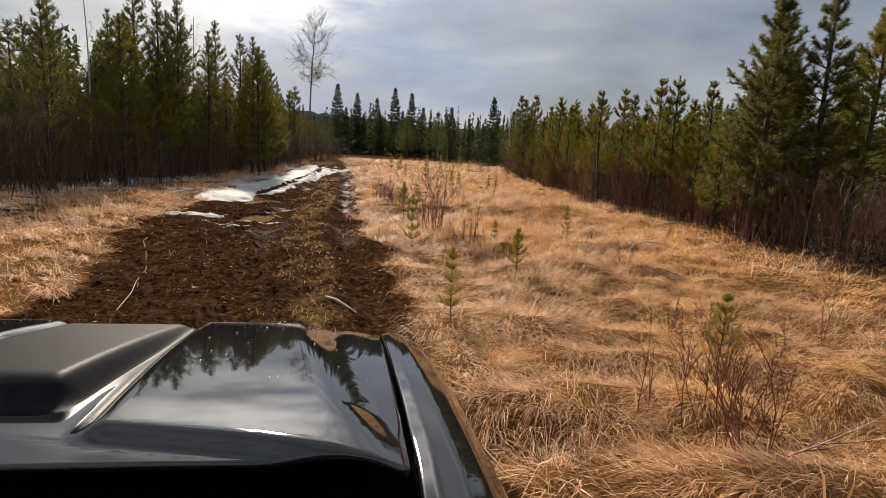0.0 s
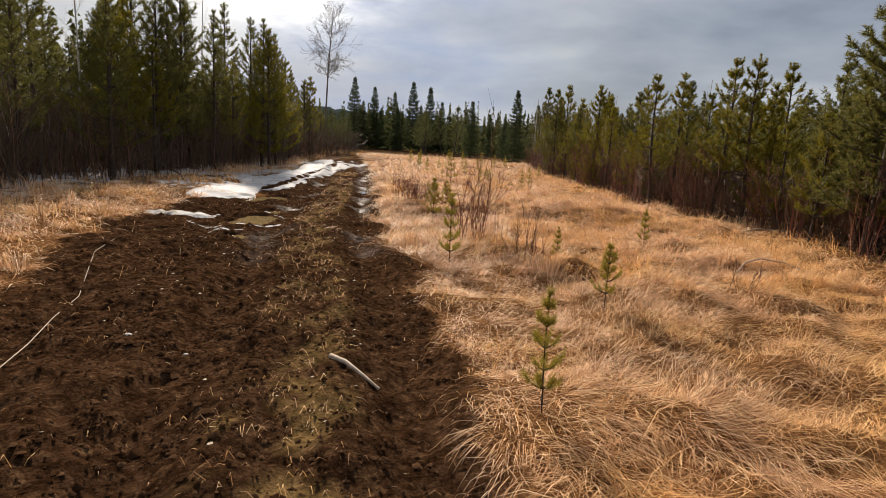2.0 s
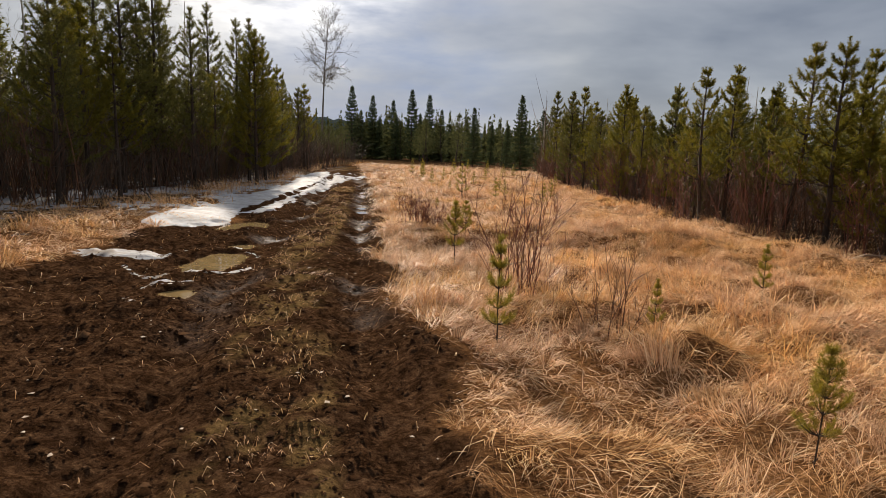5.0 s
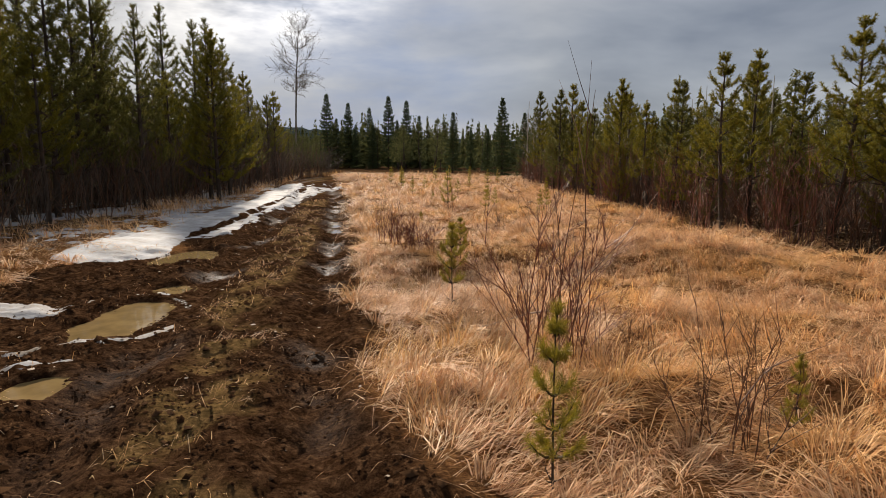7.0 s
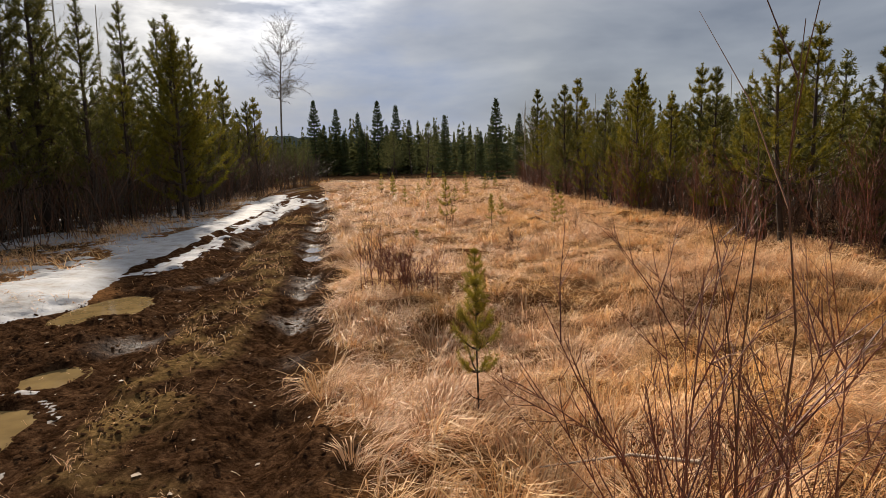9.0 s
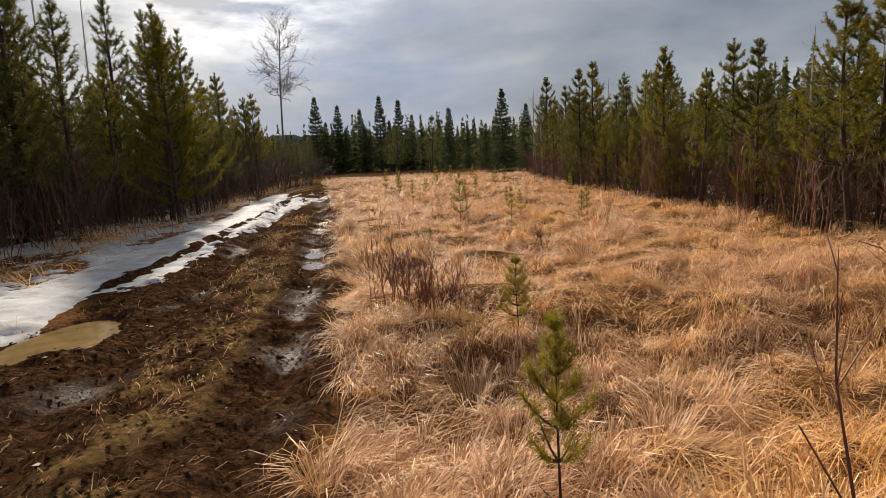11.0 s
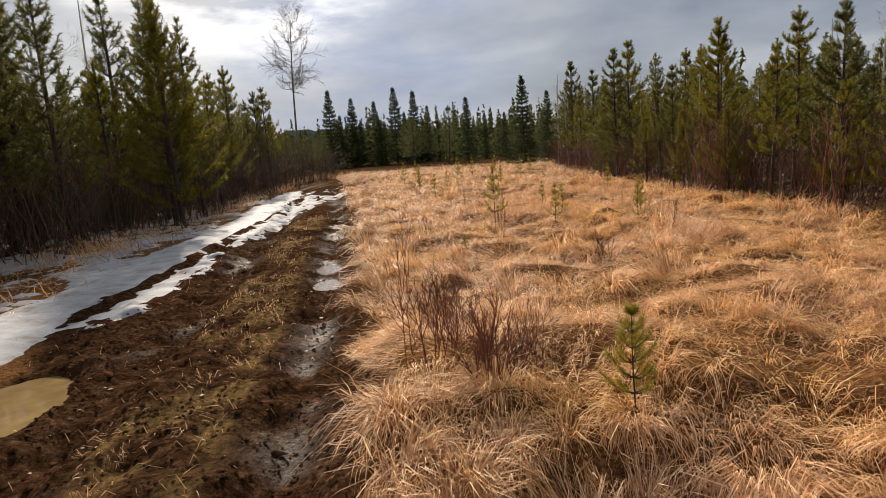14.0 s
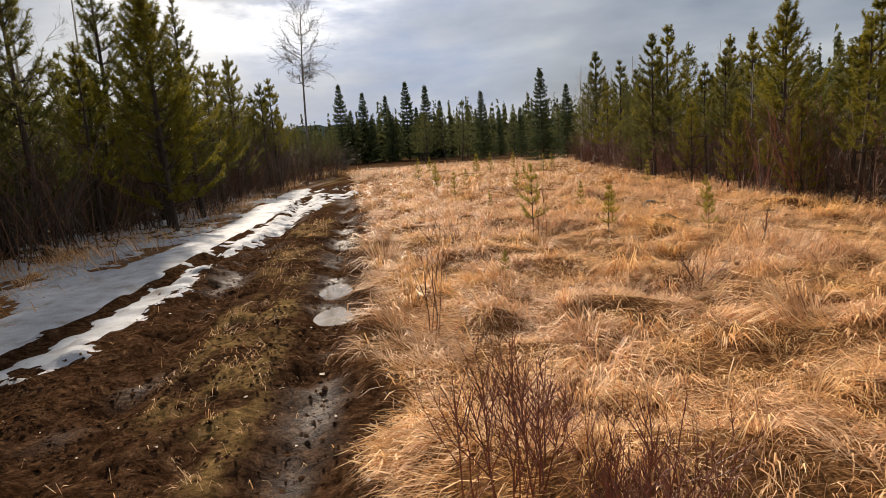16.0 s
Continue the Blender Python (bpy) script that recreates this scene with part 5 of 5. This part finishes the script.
def stone(x, y, s, label, mat):
    rng = np.random.default_rng(int(abs(x * 100)))
    bm = bmesh.new()
    bmesh.ops.create_icosphere(bm, subdivisions=2, radius=1)
    for v in bm.verts:
        k = 1 + 0.22 * noise.noise(v.co * 1.4 + Vector((x, y, 0)))
        v.co = Vector((v.co.x * s * 1.3 * k, v.co.y * s * k, v.co.z * s * 0.7 * k))
    ob = part("stone", bm, mat, None, smooth=True)
    ob.matrix_basis = pose(x, y, gz(x, y) + s * 0.3, 0, 0, rng.uniform(0, 180))
    return tagged(ob, label, "stone")


stone(-2.97, 6.9, 0.032, "pale stone lying in the mud", M_STONE)
stone(-2.45, 6.75, 0.018, "small pale stone in the mud", M_STONE)
stone(2.1, 28.6, 0.16, "dark rock in the grass", M_BARK)
stone(1.75, 25.6, 0.1, "dark lump of burnt wood in the grass", M_BARK)
stone(-0.92, 21.8, 0.04, "white pebble in dry grass", M_STONE)
stone(6.1, 27.0, 0.09, "pale stone at the edge of the wood", M_STONE)
stone(5.7, 27.2, 0.07, "pale stone at the edge of the wood", M_STONE)
stick([(0.06, 13.4, 0.06), (0.16, 13.25, 0.08), (0.3, 13.15, 0.06)], 0.014, "short pale stick in the grass")
stick([(5.6, 15.4, 0.05), (6.2, 15.9, 0.12), (7.0, 16.2, 0.1), (7.9, 16.9, 0.15)], 0.03, "fallen grey branch at the edge of the wood")
stick([(5.9, 20.2, 0.05), (6.5, 20.5, 0.25), (7.2, 20.6, 0.4)], 0.02, "broken grey branch leaning at the wood's edge")
stick([(-9.2, 21.0, 0.06), (-10.0, 22.4, 0.12), (-11.0, 23.5, 0.3)], 0.035, "fallen dark pole on patchy snow", "log", M_BARK)
stick([(-8.8, 14.4, 0.05), (-9.6, 13.6, 0.1), (-10.6, 13.2, 0.12)], 0.04, "fallen grey log beside patchy snow", "log")


# ---- the pickup that the ride starts from ----
def grid_part(name, fun, nu, nv, mat, parent, label="", thick=0.012, smooth=True):
    """A curved panel: fun(u, v) in 0..1 gives a point; thickened downwards."""
    bm = bmesh.new()
    top = [[bm.verts.new(fun(i / nu, j / nv)) for j in range(nv + 1)] for i in range(nu + 1)]
    for i in range(nu):
        for j in range(nv):
            bm.faces.new((top[i][j], top[i + 1][j], top[i + 1][j + 1], top[i][j + 1]))
    bmesh.ops.recalc_face_normals(bm, faces=bm.faces)
    bmesh.ops.solidify(bm, geom=bm.faces[:], thickness=thick)
    return part(name, bm, mat, parent, label, smooth)


def box_part(name, lo, hi, mat, parent, label="", bevel=0.02, taper=None):
    bm = bmesh.new()
    bmesh.ops.create_cube(bm, size=1)
    for v in bm.verts:
        up = v.co.z > 0
        v.co = Vector([(lo[i] + hi[i]) / 2 + v.co[i] * (hi[i] - lo[i]) for i in range(3)])
        if taper and up:
            v.co.x *= taper[0]
            v.co.y += taper[1] if v.co.y > (lo[1] + hi[1]) / 2 else taper[2]
    if bevel:
        bmesh.ops.bevel(bm, geom=bm.edges[:], offset=bevel, segments=3, affect="EDGES", profile=0.6)
    return part(name, bm, mat, parent, label, True)


def lathe_part(name, profile, mat, parent, label="", k=40):
    bm = bmesh.new()
    rings = []
    for i in range(k):
        a = i * 2 * math.pi / k
        rings.append([bm.verts.new((x, r * math.cos(a), r * math.sin(a))) for x, r in profile])
    m = len(profile)
    for i in range(k):
        for j in range(m):
            bm.faces.new((rings[i][j], rings[(i + 1) % k][j], rings[(i + 1) % k][(j + 1) % m], rings[i][(j + 1) % m]))
    return part(name, bm, mat, parent, label, True)


def bump01(a, b, x):
    t = min(1.0, max(0.0, (x - a) / (b - a)))
    return t * t * (3 - 2 * t)


def hood_point(u, v):
    """Raised panels on both sides of the middle, bounded by soft creases; a trough beside the scoop; a rear lip."""
    x, y = -0.76 + 1.52 * u, 1.06 * v
    x *= 1 - 0.03 * v
    ax = abs(x)
    z = 1.318 - 0.055 * y - 0.065 * y * y - 0.07 * bump01(0.96, 1.08, y)
    outer = np.interp(y, [0, 0.08, 0.21, 0.41, 0.77, 1.06], [0.76, 0.735, 0.675, 0.63, 0.56, 0.52])
    inner = np.interp(y, [0.1, 0.72, 1.06], [0.265, 0.215, 0.19])
    rear = np.interp(ax, [0, 0.26, 0.52, 0.73], [0.13, 0.075, 0.03, -0.02])
    z += 0.024 * bump01(outer + 0.06, outer - 0.06, ax) * bump01(inner - 0.035, inner + 0.02, ax) * bump01(rear - 0.02, rear + 0.022, y)
    z -= 0.018 * bump01(0.62, 0.76, ax) + 0.008 * bump01(rear, rear - 0.10, y)
    return x, y - 0.03 * (ax / 0.76) ** 2 * (1 - v), z


def scoop_point(u, v):
    a = 2 * u - 1
    half = 0.195 + 0.015 * v
    flat = bump01(1.0, 0.70, abs(a))
    y = 0.165 + 0.74 * v
    z = hood_point(0.5 + a * half / 1.52, y / 1.06)[2] - 0.003
    rise = bump01(0.0, 0.13, v) * (0.052 - 0.030 * v) + 0.003
    return a * half, y, z + rise * flat


def fender_point(side):
    prof = [(0.775, 1.282), (0.80, 1.285), (0.84, 1.278), (0.89, 1.25), (0.94, 1.19), (0.98, 1.10), (1.0, 1.0), (1.0, 0.86)]

    def fun(u, v):
        k = u * (len(prof) - 1)
        i = min(len(prof) - 2, int(k))
        w = k - i
        x = prof[i][0] * (1 - w) + prof[i + 1][0] * w
        z = prof[i][1] * (1 - w) + prof[i + 1][1] * w
        y = -0.3 + 1.32 * v
        arch = max(0.0, 0.47 ** 2 - (y - 0.45) ** 2) ** 0.5 + 0.42
        z = max(z, min(1.0, arch)) if u > 0.85 else z
        taper = 0.05 * max(0.0, v - 0.25) / 0.75
        return side * (x - taper), y, z + 0.006 - 0.095 * max(0.0, y) ** 2 - 0.05 * bump01(0.95, 1.03, y)
    return fun


def build_truck():
    truck = new("pickup_truck")
    truck.matrix_basis = pose(-0.79, 0.74, 0.02, 0, 0, 7.0)
    tagged(truck, "black muddy pickup truck standing on the track", "pickup truck")
    hood = grid_part("hood", hood_point, 130, 110, M_PAINT, truck, "glossy black hood with dust specks")
    grid_part("hood_scoop", scoop_point, 44, 40, M_PLASTIC, hood, "matte black raised hood scoop", 0.006)
    for s in (-1, 1):
        grid_part("fender", fender_point(s), 28, 40, M_PAINT, truck, "", 0.01)
        box_part("cowl_end", (min(s * 0.60, s * 0.765), -0.24, 1.19), (max(s * 0.60, s * 0.765), -0.06, 1.255), M_TRIM, truck, "grey plastic cowl end cap", 0.02)
        box_part("headlight", (min(s * 0.52, s * 0.80), 0.94, 0.90), (max(s * 0.52, s * 0.80), 1.03, 1.07), M_GLASS, truck, "", 0.02)
        box_part("door", (min(s * 0.90, s * 0.93), -1.32, 0.52), (max(s * 0.90, s * 0.93), -0.32, 1.24), M_PAINT, truck, "", 0.012)
        box_part("door", (min(s * 0.90, s * 0.93), -2.2, 0.52), (max(s * 0.90, s * 0.93), -1.34, 1.24), M_PAINT, truck, "", 0.012)
        for y in (0.45, -2.75):
            wheel = new("wheel")
            wheel.parent = truck
            wheel.matrix_basis = pose(s * 0.79, y, 0.385)
            lathe_part("tyre", [(-0.12, 0.23), (-0.13, 0.30), (-0.11, 0.375), (-0.06, 0.395), (0.06, 0.395), (0.11, 0.375), (0.13, 0.30), (0.12, 0.23)], M_RUBBER, wheel)
            lathe_part("rim", [(-0.10, 0.05), (-0.10, 0.225), (0.10, 0.225), (0.07, 0.18), (0.085, 0.05)], M_RIM, wheel)
    box_part("cowl", (-0.745, -0.40, 1.02), (0.745, -0.025, 1.205), M_PLASTIC, truck, "black plastic cowl below the windscreen", 0.015)
    grid_part("windscreen", lambda u, v: ((2 * u - 1) * (0.70 - 0.15 * v), -0.26 - 0.68 * v - 0.10 * (2 * u - 1) ** 2, 1.215 + 0.60 * v), 20, 14, M_GLASS, truck, "", 0.006)
    box_part("dashboard", (-0.68, -0.95, 0.95), (0.68, -0.46, 1.16), M_PLASTIC, truck, "", 0.03)
    box_part("roof", (-0.55, -2.1, 1.80), (0.55, -1.0, 1.85), M_PAINT, truck, "", 0.022)
    box_part("cabin_floor", (-0.89, -2.2, 0.45), (0.89, -0.3, 0.56), M_PLASTIC, truck, "", 0.02)
    box_part("rear_wall", (-0.60, -2.2, 0.56), (0.60, -2.14, 1.82), M_PAINT, truck, "", 0.01)
    for s in (-1, 1):
        for y0, y1 in ((-0.36, -0.98), (-1.33, -1.36), (-2.14, -2.08)):
            v, f = tubes([([(s * 0.75, y0, 1.2), (s * 0.655, y0 * 0.5 + y1 * 0.5, 1.52), (s * 0.545, y1, 1.82)], [0.035, 0.03, 0.03])], 8)
            child("pillar", mesh_of("pillar", v, f, M_PAINT, True), truck)
        box_part("side_window", (s * 0.70 - 0.004, -2.1, 1.23), (s * 0.70 + 0.004, -0.9, 1.5), M_GLASS, truck, "", 0)
    box_part("engine_bay", (-0.70, -0.02, 0.5), (0.70, 0.9, 1.08), M_PLASTIC, truck, "", 0.03)
    # Added black strips behind the hood's side gaps, so the gaps look dark.
    for s in (-1, 1):
        box_part("gutter", (min(s * 0.69, s * 0.80), -0.2, 0.9), (max(s * 0.69, s * 0.80), 0.93, 1.12), M_PLASTIC, truck, "", 0.01)
    box_part("grille", (-0.5, 0.92, 0.78), (0.5, 1.02, 1.09), M_PLASTIC, truck, "", 0.02)
    box_part("bumper", (-0.9, 0.92, 0.5), (0.9, 1.12, 0.76), M_PLASTIC, truck, "", 0.04)
    box_part("bed", (-0.92, -3.75, 0.6), (0.92, -2.24, 1.22), M_PAINT, truck, "", 0.03)
    for (x0, x1, y0, y1, z) in ((-0.72, -0.12, -0.10, -0.22, 1.238), (-0.35, 0.30, -0.14, -0.30, 1.25)):
        v, f = tubes([([(x0, y0, z - 0.01), (x0 * 0.5 + x1 * 0.5, (y0 + y1) / 2 + 0.01, z + 0.012), (x1, y1, z)], [0.007, 0.009, 0.006])], 6)
        wiper = child("wiper", mesh_of("wiper", v, f, M_PLASTIC, True), truck)
        box_part("wiper_blade", (x1 - 0.14, y1 - 0.012, z - 0.012), (x1 + 0.06, y1 + 0.012, z + 0.012), M_RUBBER, wiper, "", 0.004)
    # dried splashes on the hood
    rng = np.random.default_rng(77)
    V, F, k = [], [], 0
    for _ in range(330):
        u, w = rng.uniform(0.05, 0.97), 0.99 - rng.random() ** 2.2 * 0.75
        p = np.array(hood_point(u, w)) + np.array([0, 0, 0.0025])
        r = 0.0008 * rng.lognormal(0, 0.5)
        ln = r * rng.uniform(1, 5)
        V += [p + np.array([r, 0, 0]), p + np.array([0, ln, 0]), p - np.array([r, 0, 0]), p - np.array([0, ln, 0]), p + np.array([0, 0, 0.0012])]
        F += [[k, k + 1, k + 4], [k + 1, k + 2, k + 4], [k + 2, k + 3, k + 4], [k + 3, k, k + 4]]
        k += 5
    tagged(child("splash", mesh_of("splash", np.array(V), np.array(F), M_STONE), hood), "pale dried mud splashes", kind="stuff")
    return truck


build_truck()
